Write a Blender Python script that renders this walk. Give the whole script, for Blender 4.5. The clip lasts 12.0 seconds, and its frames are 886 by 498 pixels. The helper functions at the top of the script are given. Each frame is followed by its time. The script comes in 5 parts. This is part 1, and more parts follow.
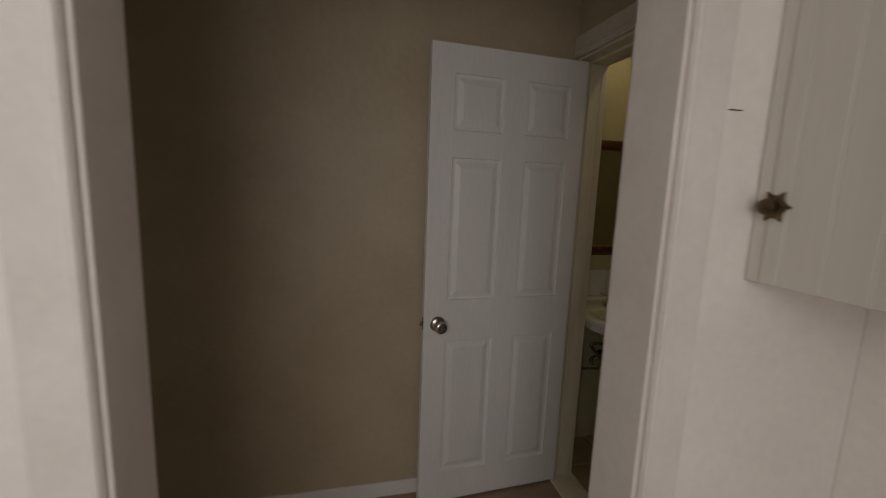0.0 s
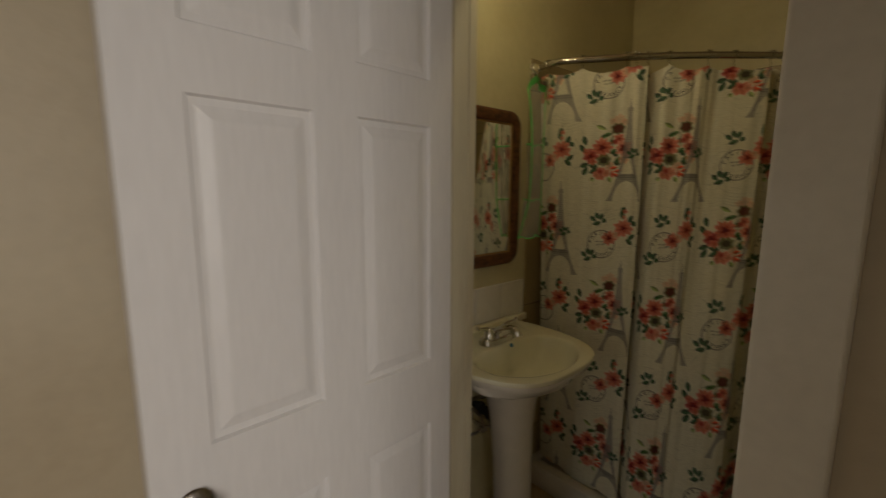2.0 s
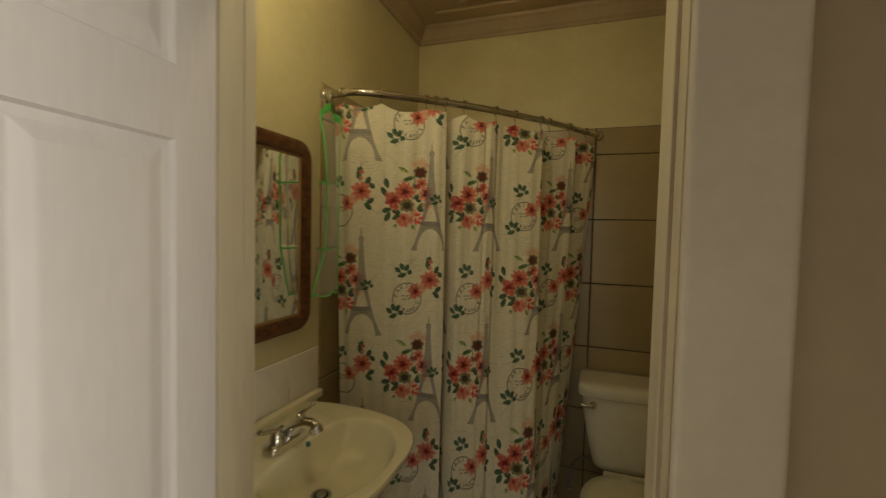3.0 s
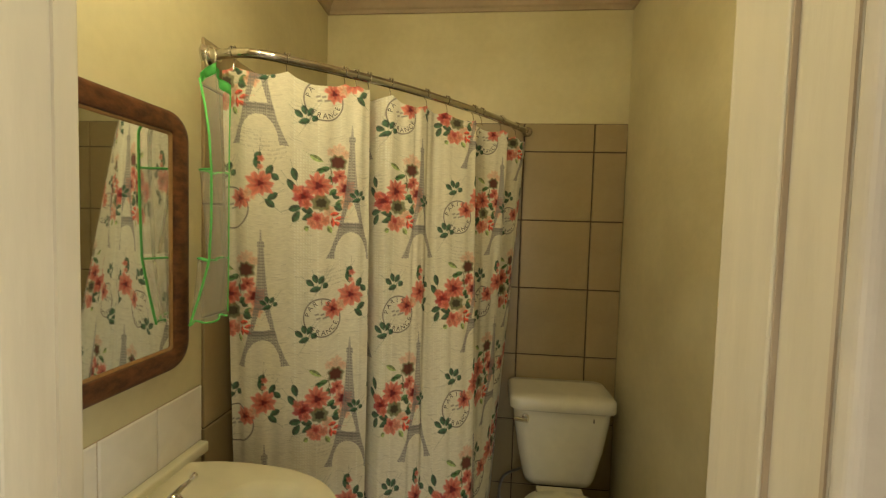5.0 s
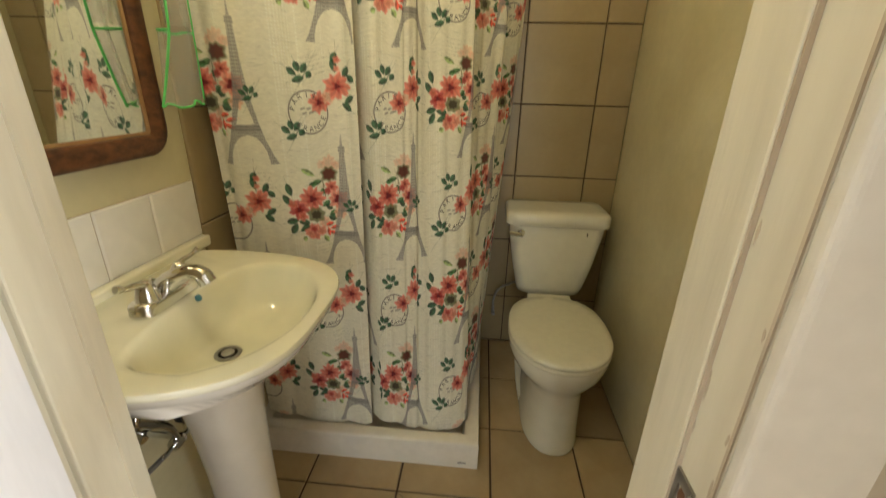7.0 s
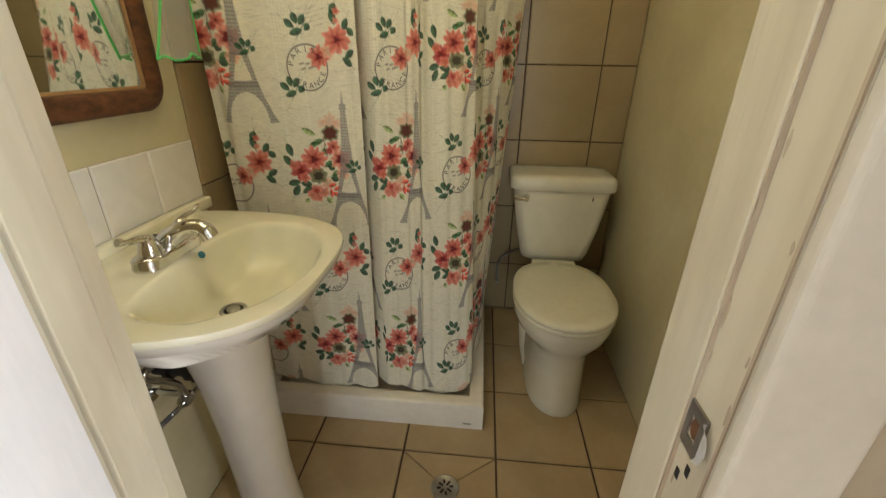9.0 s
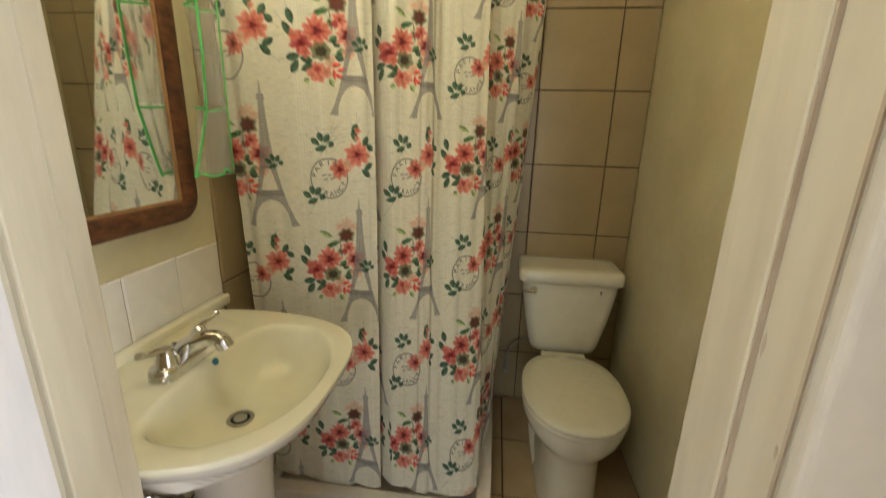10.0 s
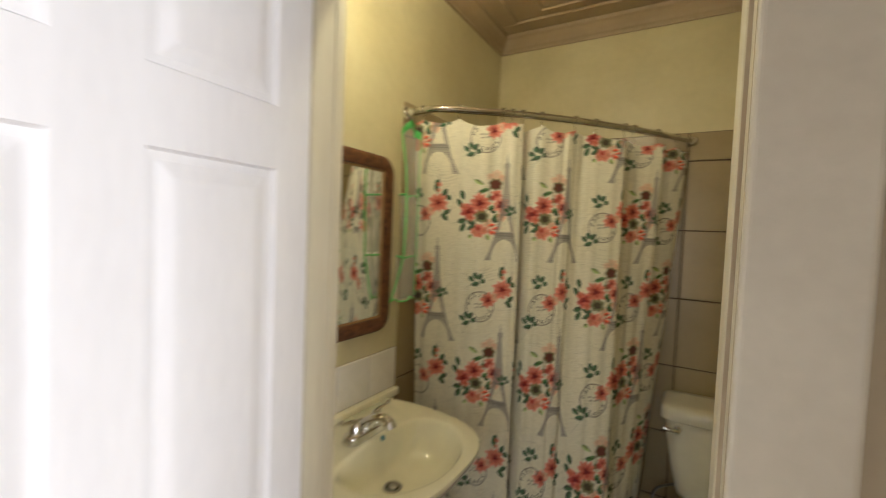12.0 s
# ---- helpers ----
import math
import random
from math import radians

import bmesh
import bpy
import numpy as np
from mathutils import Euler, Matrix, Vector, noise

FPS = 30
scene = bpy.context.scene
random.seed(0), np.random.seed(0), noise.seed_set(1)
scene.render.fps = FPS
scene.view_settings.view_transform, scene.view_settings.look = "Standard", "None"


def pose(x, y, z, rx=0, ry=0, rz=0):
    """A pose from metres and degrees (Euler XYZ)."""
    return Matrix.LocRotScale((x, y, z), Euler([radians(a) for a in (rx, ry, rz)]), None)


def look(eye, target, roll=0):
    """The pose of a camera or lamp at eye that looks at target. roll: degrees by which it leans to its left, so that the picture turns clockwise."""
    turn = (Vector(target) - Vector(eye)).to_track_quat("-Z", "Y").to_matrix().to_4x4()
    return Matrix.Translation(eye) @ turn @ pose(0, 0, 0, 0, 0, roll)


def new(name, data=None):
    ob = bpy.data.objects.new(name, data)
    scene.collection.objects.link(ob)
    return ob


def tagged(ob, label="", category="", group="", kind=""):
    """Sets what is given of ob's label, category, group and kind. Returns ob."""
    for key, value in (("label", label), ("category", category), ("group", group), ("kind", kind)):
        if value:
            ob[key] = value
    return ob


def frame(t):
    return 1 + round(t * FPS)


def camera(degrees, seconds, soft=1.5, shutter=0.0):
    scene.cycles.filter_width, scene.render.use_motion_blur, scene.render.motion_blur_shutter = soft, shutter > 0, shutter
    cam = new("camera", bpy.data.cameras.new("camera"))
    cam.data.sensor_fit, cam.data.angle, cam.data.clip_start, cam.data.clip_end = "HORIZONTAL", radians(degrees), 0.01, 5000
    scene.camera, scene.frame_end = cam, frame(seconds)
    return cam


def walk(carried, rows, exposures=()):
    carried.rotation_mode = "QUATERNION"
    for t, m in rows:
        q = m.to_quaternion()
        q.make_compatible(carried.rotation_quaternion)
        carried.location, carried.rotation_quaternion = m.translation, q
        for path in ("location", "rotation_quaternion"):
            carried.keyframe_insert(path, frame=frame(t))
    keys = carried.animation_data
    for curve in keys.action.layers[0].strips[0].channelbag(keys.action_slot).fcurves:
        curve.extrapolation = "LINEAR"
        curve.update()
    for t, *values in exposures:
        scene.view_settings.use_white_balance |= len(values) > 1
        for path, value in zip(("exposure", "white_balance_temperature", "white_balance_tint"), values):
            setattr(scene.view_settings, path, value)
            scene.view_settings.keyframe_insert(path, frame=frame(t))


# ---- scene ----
cam = camera(93.6, 12.0, soft=1.2, shutter=0.5)
PATH = [
    (0, (2.024, 0.343, 1.443), (0.103, 0.813, 1.144), 2.2),
    (0.2, (1.906, 0.339, 1.45), (0.001, 0.873, 1.151), 2.6),
    (0.5, (1.746, 0.37, 1.391), (-0.113, 1.085, 1.202), 3.1),
    (0.8, (1.596, 0.357, 1.441), (-0.165, 1.286, 1.245), 2.6),
    (1, (1.51, 0.377, 1.433), (-0.195, 1.408, 1.256), 2.5),
    (1.5, (1.307, 0.52, 1.413), (-0.323, 1.66, 1.207), 0.2),
    (2, (1.136, 0.634, 1.412), (-0.353, 1.938, 1.121), 0.2),
    (2.5, (1.004, 0.718, 1.453), (0.042, 2.465, 1.301), 1.7),
    (3, (0.899, 0.846, 1.433), (0.254, 2.737, 1.349), 1.4),
    (3.3, (0.872, 0.943, 1.452), (0.335, 2.868, 1.369), 1.3),
    (3.6, (0.836, 1.041, 1.465), (0.358, 2.982, 1.385), 0.3),
    (5.5, (0.752, 1.06, 1.451), (0.613, 3.052, 1.329), 2.2),
    (6, (0.756, 1.073, 1.396), (0.624, 3.041, 1.063), 1.9),
    (6.5, (0.766, 1.078, 1.328), (0.625, 2.995, 0.777), 1.1),
    (7, (0.772, 1.069, 1.265), (0.614, 2.924, 0.533), 1.4),
    (7.5, (0.771, 1.062, 1.212), (0.636, 2.849, 0.325), 1.9),
    (7.7, (0.769, 1.056, 1.186), (0.652, 2.826, 0.263), 2.0),
    (9.5, (0.765, 1.066, 1.256), (0.586, 2.926, 0.543), 0.7),
    (10, (0.77, 1.067, 1.322), (0.538, 2.98, 0.785), 1.5),
    (10.5, (0.786, 1.07, 1.399), (0.459, 3.017, 1.075), 1.0),
    (11, (0.821, 1.076, 1.454), (0.389, 3.025, 1.344), 1.8),
    (11.5, (0.854, 1.009, 1.461), (0.255, 2.916, 1.387), 1.4),
    (11.8, (0.89, 0.903, 1.463), (0.081, 2.731, 1.402), 1.4),
    (12, (0.947, 0.821, 1.464), (-0.061, 2.547, 1.377), 2.3),
]
EXPOSURES = [(0, -1.5, 6500, 10), (0.5, -1.5, 6600, 10), (1.0, -1.1, 6700, 9), (1.5, -0.7, 6800, 8), (2.3, -0.40, 6900, 7), (3.0, 0.3, 7100, 5),
             (3.6, 0.70, 7400, 3), (5.5, 1.70, 6350, 2), (7.5, 1.93, 5900, 5), (9.5, 1.86, 5650, 6), (10.5, 1.72, 5650, 6), (12, 1.38, 5800, 8)]
walk(cam, [(t, look(eye, target, roll)) for t, eye, target, roll in PATH], EXPOSURES)

# ---- world, light ----
world = bpy.data.worlds.new("world")
scene.world = world
world.use_nodes = True
wn = world.node_tree.nodes
sky = wn.new("ShaderNodeTexSky")
sky.sky_type, sky.sun_disc = "NISHITA", False
sky.sun_elevation, sky.sun_rotation = radians(40), radians(200)
wn["Background"].inputs["Strength"].default_value = 0.1
world.node_tree.links.new(sky.outputs["Color"], wn["Background"].inputs["Color"])


def lamp(name, kind, m, energy, color, **sizes):
    data = bpy.data.lights.new(name, kind)
    data.energy, data.color = energy, color
    if kind == "AREA":
        data.shape, data.size, data.size_y = "RECTANGLE", sizes["w"], sizes["h"]
    elif kind == "POINT":
        data.shadow_soft_size = sizes["r"]
    ob = new(name, data)
    ob.matrix_world = m
    return ob


# daylight in the kitchen window, behind the start of the walk
lamp("window_daylight", "AREA", look((3.06, -0.08, 1.5), (1.3, 0.40, 0.7)), 39, (1.0, 0.95, 0.93), w=1.0, h=1.15)
# fill lamp added at the unseen far end of the hall
lamp("hall_fill", "AREA", look((0.80, -2.96, 1.25), (0.80, 1.0, 1.15)), 5, (1.0, 0.94, 0.86), w=0.8, h=1.7)
# two bulbs of the bathroom light over the door
for bx in (0.34, 0.56):
    lamp("bulb_light", "POINT", pose(bx, 1.62, 2.24), 2.5, (1.0, 0.85, 0.52), r=0.028)

# ---- materials ----


def nodes_of(name):
    m = bpy.data.materials.new(name)
    m.use_nodes = True
    return m, m.node_tree.nodes, m.node_tree.links, m.node_tree.nodes["Principled BSDF"]


def mat(name, col, col2=None, rough=0.5, metal=0.0, scale=6.0, fine=90.0, bump=0.15, dist=0.002, rrand=0.0,
        stretch=(1, 1, 1), coat=0.0, contrast=(0.35, 0.65), island=False):
    """Two noises in object space mix two near colours; the finer one gives relief and breaks the gloss."""
    m, n, l, bsdf = nodes_of(name)
    tc, mp = n.new("ShaderNodeTexCoord"), n.new("ShaderNodeMapping")
    mp.inputs["Scale"].default_value = stretch
    l.new(tc.outputs["Object"], mp.inputs["Vector"])
    big, small = n.new("ShaderNodeTexNoise"), n.new("ShaderNodeTexNoise")
    big.inputs["Scale"].default_value, big.inputs["Detail"].default_value = scale, 6
    small.inputs["Scale"].default_value, small.inputs["Detail"].default_value = fine, 4
    ramp = n.new("ShaderNodeValToRGB")
    col2 = col2 or tuple(c * 0.88 for c in col)
    ramp.color_ramp.elements[0].position, ramp.color_ramp.elements[0].color = contrast[0], (*col2, 1)
    ramp.color_ramp.elements[1].position, ramp.color_ramp.elements[1].color = contrast[1], (*col, 1)
    for t in (big, small):
        l.new(mp.outputs["Vector"], t.inputs["Vector"])
    l.new(big.outputs["Fac"], ramp.inputs["Fac"])
    src = ramp.outputs["Color"]
    hs = n.new("ShaderNodeHueSaturation")
    grain = n.new("ShaderNodeMapRange")
    grain.inputs["To Min"].default_value, grain.inputs["To Max"].default_value = 0.93, 1.07
    l.new(small.outputs["Fac"], grain.inputs["Value"])
    l.new(src, hs.inputs["Color"])
    val = grain.outputs["Result"]
    if rrand:
        info = n.new("ShaderNodeObjectInfo")
        rr = n.new("ShaderNodeMapRange")
        rr.inputs["To Min"].default_value, rr.inputs["To Max"].default_value = 1 - rrand, 1 + rrand
        l.new(info.outputs["Random"], rr.inputs["Value"])
        mul = n.new("ShaderNodeMath")
        mul.operation = "MULTIPLY"
        l.new(val, mul.inputs[0])
        l.new(rr.outputs["Result"], mul.inputs[1])
        val = mul.outputs["Value"]
    l.new(val, hs.inputs["Value"])
    l.new(hs.outputs["Color"], bsdf.inputs["Base Color"])
    ro = n.new("ShaderNodeMapRange")
    ro.inputs["To Min"].default_value, ro.inputs["To Max"].default_value = max(0.02, rough * 0.85), min(1, rough * 1.15)
    l.new(big.outputs["Fac"], ro.inputs["Value"])
    l.new(ro.outputs["Result"], bsdf.inputs["Roughness"])
    bsdf.inputs["Metallic"].default_value = metal
    bsdf.inputs["Coat Weight"].default_value = coat
    if bump:
        bp = n.new("ShaderNodeBump")
        bp.inputs["Strength"].default_value, bp.inputs["Distance"].default_value = bump, dist
        l.new(small.outputs["Fac"], bp.inputs["Height"])
        l.new(bp.outputs["Normal"], bsdf.inputs["Normal"])
    return m


M_BATH = mat("cream_plaster", (0.625, 0.570, 0.360), (0.545, 0.485, 0.285), 0.42, scale=3.0, fine=30, bump=0.30, dist=0.005)
M_HALL = mat("tan_plaster", (0.46, 0.385, 0.265), (0.41, 0.335, 0.222), 0.5, scale=3.0, fine=34, bump=0.30, dist=0.005)
M_KITCHEN = mat("white_wall_paint", (0.82, 0.78, 0.73), (0.77, 0.73, 0.68), 0.5, scale=3, fine=50, bump=0.15, dist=0.003)
M_TRIM = mat("cream_gloss_trim", (0.66, 0.605, 0.455), (0.53, 0.465, 0.325), 0.36, scale=11, fine=60, bump=0.35, dist=0.003, stretch=(1, 1, 0.16), contrast=(0.28, 0.52))
M_CASING = mat("painted_casing", (0.66, 0.61, 0.50), (0.60, 0.545, 0.435), 0.45, scale=5, fine=45, bump=0.35, dist=0.003)
M_WTRIM = mat("white_gloss_trim", (0.74, 0.70, 0.66), (0.68, 0.63, 0.58), 0.4, scale=6, fine=60, bump=0.15)
M_DOOR = mat("white_door_paint", (0.80, 0.78, 0.77), (0.75, 0.73, 0.72), 0.42, scale=4, fine=120, bump=0.25, dist=0.0012, stretch=(1, 1, 0.12))
M_CEIL = mat("brown_ceiling_paint", (0.47, 0.37, 0.245), (0.41, 0.32, 0.205), 0.6, scale=3, fine=60)
M_MOULD = mat("tan_moulding_paint", (0.42, 0.325, 0.21), (0.36, 0.275, 0.175), 0.5, scale=5, fine=50)
M_WALLTILE = mat("tan_wall_tile", (0.352, 0.278, 0.152), (0.300, 0.232, 0.122), 0.30, scale=7, fine=45, bump=0.12, dist=0.002, rrand=0.06, contrast=(0.25, 0.75))
M_FLOORTILE = mat("tan_floor_tile", (0.46, 0.355, 0.205), (0.37, 0.275, 0.145), 0.32, scale=6, fine=40, bump=0.15, dist=0.002, rrand=0.07, contrast=(0.3, 0.7))
M_GROUT = mat("dark_brown_grout", (0.10, 0.065, 0.042), (0.07, 0.045, 0.03), 0.85, scale=30, fine=200, bump=0.4)
M_WHITETILE = mat("white_glazed_tile", (0.76, 0.73, 0.67), (0.72, 0.69, 0.62), 0.15, scale=5, fine=30, bump=0.06, rrand=0.03)
M_WGROUT = mat("tan_grout", (0.38, 0.28, 0.17), (0.3, 0.21, 0.12), 0.8, scale=40, fine=200)
M_SINK = mat("cream_porcelain", (0.815, 0.79, 0.62), (0.79, 0.76, 0.58), 0.05, scale=3, fine=20, bump=0.0, coat=0.5)
M_SINKW = mat("white_porcelain", (0.82, 0.79, 0.72), (0.79, 0.76, 0.68), 0.06, scale=3, fine=20, bump=0.0, coat=0.4)
M_TOILET = mat("bone_porcelain", (0.735, 0.715, 0.595), (0.705, 0.68, 0.555), 0.14, scale=3, fine=20, bump=0.0, coat=0.3)
M_SEAT = mat("bone_plastic_seat", (0.72, 0.695, 0.55), (0.69, 0.665, 0.52), 0.24, scale=4, fine=40, bump=0.03)
M_TRAY = mat("white_acrylic_tray", (0.80, 0.76, 0.68), (0.74, 0.69, 0.60), 0.25, scale=5, fine=40, bump=0.05)
M_CHROME = mat("chrome", (0.76, 0.76, 0.75), (0.68, 0.68, 0.67), 0.07, metal=1.0, scale=20, fine=120, bump=0.02)
M_ROD = mat("polished_steel_rod", (0.60, 0.58, 0.55), (0.50, 0.48, 0.45), 0.13, metal=1.0, scale=20, fine=150, bump=0.05)
M_NICKEL = mat("satin_nickel", (0.50, 0.47, 0.43), (0.42, 0.39, 0.36), 0.24, metal=1.0, scale=30, fine=160, bump=0.03)
M_STEEL = mat("dull_steel", (0.42, 0.41, 0.38), (0.30, 0.28, 0.25), 0.4, metal=0.9, scale=25, fine=150, bump=0.1)
# near-white and not metallic: the lip's reflected daylight is put into the base colour
M_LIP = mat("lip_reflection_white", (0.90, 0.90, 0.92), (0.82, 0.82, 0.83), 0.30, metal=0.0, scale=30, fine=150, bump=0.03)
M_BRONZE = mat("aged_bronze", (0.15, 0.105, 0.055), (0.07, 0.05, 0.03), 0.42, metal=0.85, scale=60, fine=220, bump=0.3)
M_WOOD = mat("brown_mirror_wood", (0.150, 0.056, 0.020), (0.050, 0.016, 0.006), 0.42, scale=22, fine=110, bump=0.4, dist=0.002, stretch=(2, 1.2, 2.2), contrast=(0.36, 0.62), coat=0.05)
M_GILT = mat("worn_gilt_edge", (0.34, 0.20, 0.075), (0.24, 0.13, 0.05), 0.4, scale=20, fine=100)
M_MESH = mat("green_piping", (0.15, 0.66, 0.17), (0.12, 0.57, 0.13), 0.55, scale=20, fine=150)
M_BLACK = mat("black_rubber", (0.022, 0.02, 0.018), None, 0.6, scale=20, fine=120)
M_BLUE = mat("blue_plastic", (0.05, 0.20, 0.28), None, 0.35, scale=20, fine=80)
M_DARK = mat("dark_hole", (0.012, 0.01, 0.009), None, 0.8, scale=20, fine=80, bump=0)
# brown of worn, chipped paint; also stands in for shade in the frame grooves
M_WORN_SHADE = mat("worn_shaded_brown", (0.58, 0.50, 0.37), (0.42, 0.33, 0.22), 0.55, scale=30, fine=120, stretch=(1, 1, 0.1))
M_RAWWOOD = mat("raw_wood", (0.20, 0.085, 0.03), (0.10, 0.045, 0.018), 0.7, scale=20, fine=120)
M_CAB = mat("grey_white_cabinet", (0.62, 0.59, 0.53), (0.57, 0.54, 0.48), 0.42, scale=3, fine=70, bump=0.12, stretch=(3, 1, 0.15))
M_VINYL = mat("tan_vinyl_floor", (0.33, 0.23, 0.14), (0.26, 0.18, 0.105), 0.45, scale=5, fine=60)

M_MIRROR, _n, _l, _b = nodes_of("mirror_silver")
_b.inputs["Base Color"].default_value = (0.78, 0.80, 0.76, 1)
_b.inputs["Metallic"].default_value, _b.inputs["Roughness"].default_value = 1.0, 0.025

# printed cloth: base colour from the print, woven relief
M_CLOTH, _n, _l, _b = nodes_of("printed_cloth")
_a = _n.new("ShaderNodeAttribute")
_a.attribute_name = "print"
_l.new(_a.outputs["Color"], _b.inputs["Base Color"])
_b.inputs["Roughness"].default_value = 0.85
_b.inputs["Sheen Weight"].default_value = 0.2
_w, _t, _bp = _n.new("ShaderNodeTexNoise"), _n.new("ShaderNodeTexCoord"), _n.new("ShaderNodeBump")
_w.inputs["Scale"].default_value = 210
_bp.inputs["Strength"].default_value, _bp.inputs["Distance"].default_value = 0.6, 0.0015
_l.new(_t.outputs["Object"], _w.inputs["Vector"])
_l.new(_w.outputs["Fac"], _bp.inputs["Height"])
_l.new(_bp.outputs["Normal"], _b.inputs["Normal"])
_tr, _mx, _out = _n.new("ShaderNodeBsdfTranslucent"), _n.new("ShaderNodeMixShader"), _n["Material Output"]
_l.new(_a.outputs["Color"], _tr.inputs["Color"])
_mx.inputs["Fac"].default_value = 0.18
_l.new(_b.outputs["BSDF"], _mx.inputs[1])
_l.new(_tr.outputs["BSDF"], _mx.inputs[2])
_l.new(_mx.outputs["Shader"], _out.inputs["Surface"])

# sheer net: a weave that lets most light through
M_NET, _n, _l, _b = nodes_of("sheer_white_net")
_b.inputs["Base Color"].default_value, _b.inputs["Roughness"].default_value = (0.78, 0.78, 0.70, 1), 0.7
_t, _w, _r = _n.new("ShaderNodeTexCoord"), _n.new("ShaderNodeTexNoise"), _n.new("ShaderNodeMapRange")
_w.inputs["Scale"].default_value = 30
_r.inputs["To Min"].default_value, _r.inputs["To Max"].default_value = 0.10, 0.34
_l.new(_t.outputs["Object"], _w.inputs["Vector"])
_l.new(_w.outputs["Fac"], _r.inputs["Value"])
_l.new(_r.outputs["Result"], _b.inputs["Alpha"])

M_INK = mat("dark_print_ink", (0.10, 0.09, 0.08), (0.16, 0.15, 0.13), 0.85, scale=60, fine=300, bump=0)

# ---- mesh helpers ----
ORIGIN = {}


def thing(name, at, label, category, group="", m=None):
    """An empty at the base of a thing; its parts are built in world places unless a pose m is given."""
    ob = new(name)
    ob.empty_display_size = 0.05
    ob.matrix_world = m if m else Matrix.Translation(at)
    ORIGIN[ob] = Vector((0, 0, 0)) if m else Vector(at)
    return tagged(ob, label, category, group)


def mesh_ob(name, bm, material, smooth=0.0):
    me = bpy.data.meshes.new(name)
    bmesh.ops.recalc_face_normals(bm, faces=bm.faces)
    if smooth:
        for e in bm.edges:
            e.smooth = len(e.link_faces) == 2 and e.calc_face_angle(0) < radians(smooth)
        for f in bm.faces:
            f.smooth = True
    bm.to_mesh(me)
    bm.free()
    me.materials.append(material)
    return new(name, me)


def part(name, bm, material, parent, label="", smooth=0.0):
    ob = mesh_ob(name, bm, material, smooth)
    o = ORIGIN.get(parent, Vector((0, 0, 0)))
    ob.data.transform(Matrix.Translation(-o))
    ob.parent = parent
    ORIGIN[ob] = o
    return tagged(ob, label) if label else ob


def structure(name, bm, material, label, category="", smooth=0.0):
    ob = mesh_ob(name, bm, material, smooth)
    ORIGIN[ob] = Vector((0, 0, 0))
    return tagged(ob, label, category or name.split("_")[0], "", "structure")


def box(bm, x0, x1, y0, y1, z0, z1, bevel=0.0, seg=1):
    g = bmesh.ops.create_cube(bm, size=1.0, matrix=Matrix.LocRotScale(((x0 + x1) / 2, (y0 + y1) / 2, (z0 + z1) / 2), None, (abs(x1 - x0), abs(y1 - y0), abs(z1 - z0))))
    if bevel:
        es = list({e for v in g["verts"] for e in v.link_edges})
        bmesh.ops.bevel(bm, geom=es, offset=bevel, segments=seg, profile=0.5, affect="EDGES")
    return bm


def boxes(*rows, bevel=0.0, seg=1):
    bm = bmesh.new()
    for r in rows:
        box(bm, *r, bevel=bevel, seg=seg)
    return bm


def loft(bm, rings, close=True, cap0=True, cap1=True):
    """Rings of equal counts of points, joined by quads."""
    vs = [[bm.verts.new(p) for p in r] for r in rings]
    k = len(vs[0])
    for a, b in zip(vs, vs[1:]):
        for i in range(k if close else k - 1):
            bm.faces.new((a[i], a[(i + 1) % k], b[(i + 1) % k], b[i]))
    if cap0 and close:
        bm.faces.new(vs[0])
    if cap1 and close:
        bm.faces.new(list(reversed(vs[-1])))
    return bm


def lathe(bm, profile, m, n=28):
    """Turn (radius, height) pairs about the local z of pose m."""
    rings = [[m @ Vector((r * math.cos(2 * math.pi * i / n), r * math.sin(2 * math.pi * i / n), h)) for i in range(n)] for r, h in profile]
    return loft(bm, rings)


def tube(bm, pts, r, n=12, ends=True):
    """A round bar along points; r is a number or one radius per point."""
    pts = [Vector(p) for p in pts]
    rs = r if isinstance(r, (list, tuple)) else [r] * len(pts)
    up = Vector((0, 0, 1))
    rings = []
    side = None
    for i, p in enumerate(pts):
        d = (pts[min(i + 1, len(pts) - 1)] - pts[max(i - 1, 0)]).normalized()
        if side is None:
            side = d.cross(up if abs(d.z) < 0.9 else Vector((1, 0, 0))).normalized()
        side = (side - d * side.dot(d)).normalized()
        other = d.cross(side)
        rings.append([p + (side * math.cos(2 * math.pi * k / n) + other * math.sin(2 * math.pi * k / n)) * rs[i] for k in range(n)])
    return loft(bm, rings, cap0=ends, cap1=ends)


def smooth_path(pts, n=8):
    """Catmull-Rom through the points."""
    P = [Vector(p) for p in pts]
    P = [P[0] * 2 - P[1]] + P + [P[-1] * 2 - P[-2]]
    out = []
    for i in range(1, len(P) - 2):
        a, b, c, d = P[i - 1:i + 3]
        for k in range(n):
            t = k / n
            out.append(0.5 * (2 * b + (c - a) * t + (2 * a - 5 * b + 4 * c - d) * t * t + (3 * b - a - 3 * c + d) * t ** 3))
    return out + [P[-2]]


def rounded(w, h, r, n=7):
    """Outline of a rounded rectangle about the middle, counter-clockwise."""
    out = []
    for cx, cy, a0 in ((w / 2 - r, h / 2 - r, 0), (-w / 2 + r, h / 2 - r, 90), (-w / 2 + r, -h / 2 + r, 180), (w / 2 - r, -h / 2 + r, 270)):
        for k in range(n + 1):
            a = radians(a0 + 90 * k / n)
            out.append((cx + r * math.cos(a), cy + r * math.sin(a)))
    return out


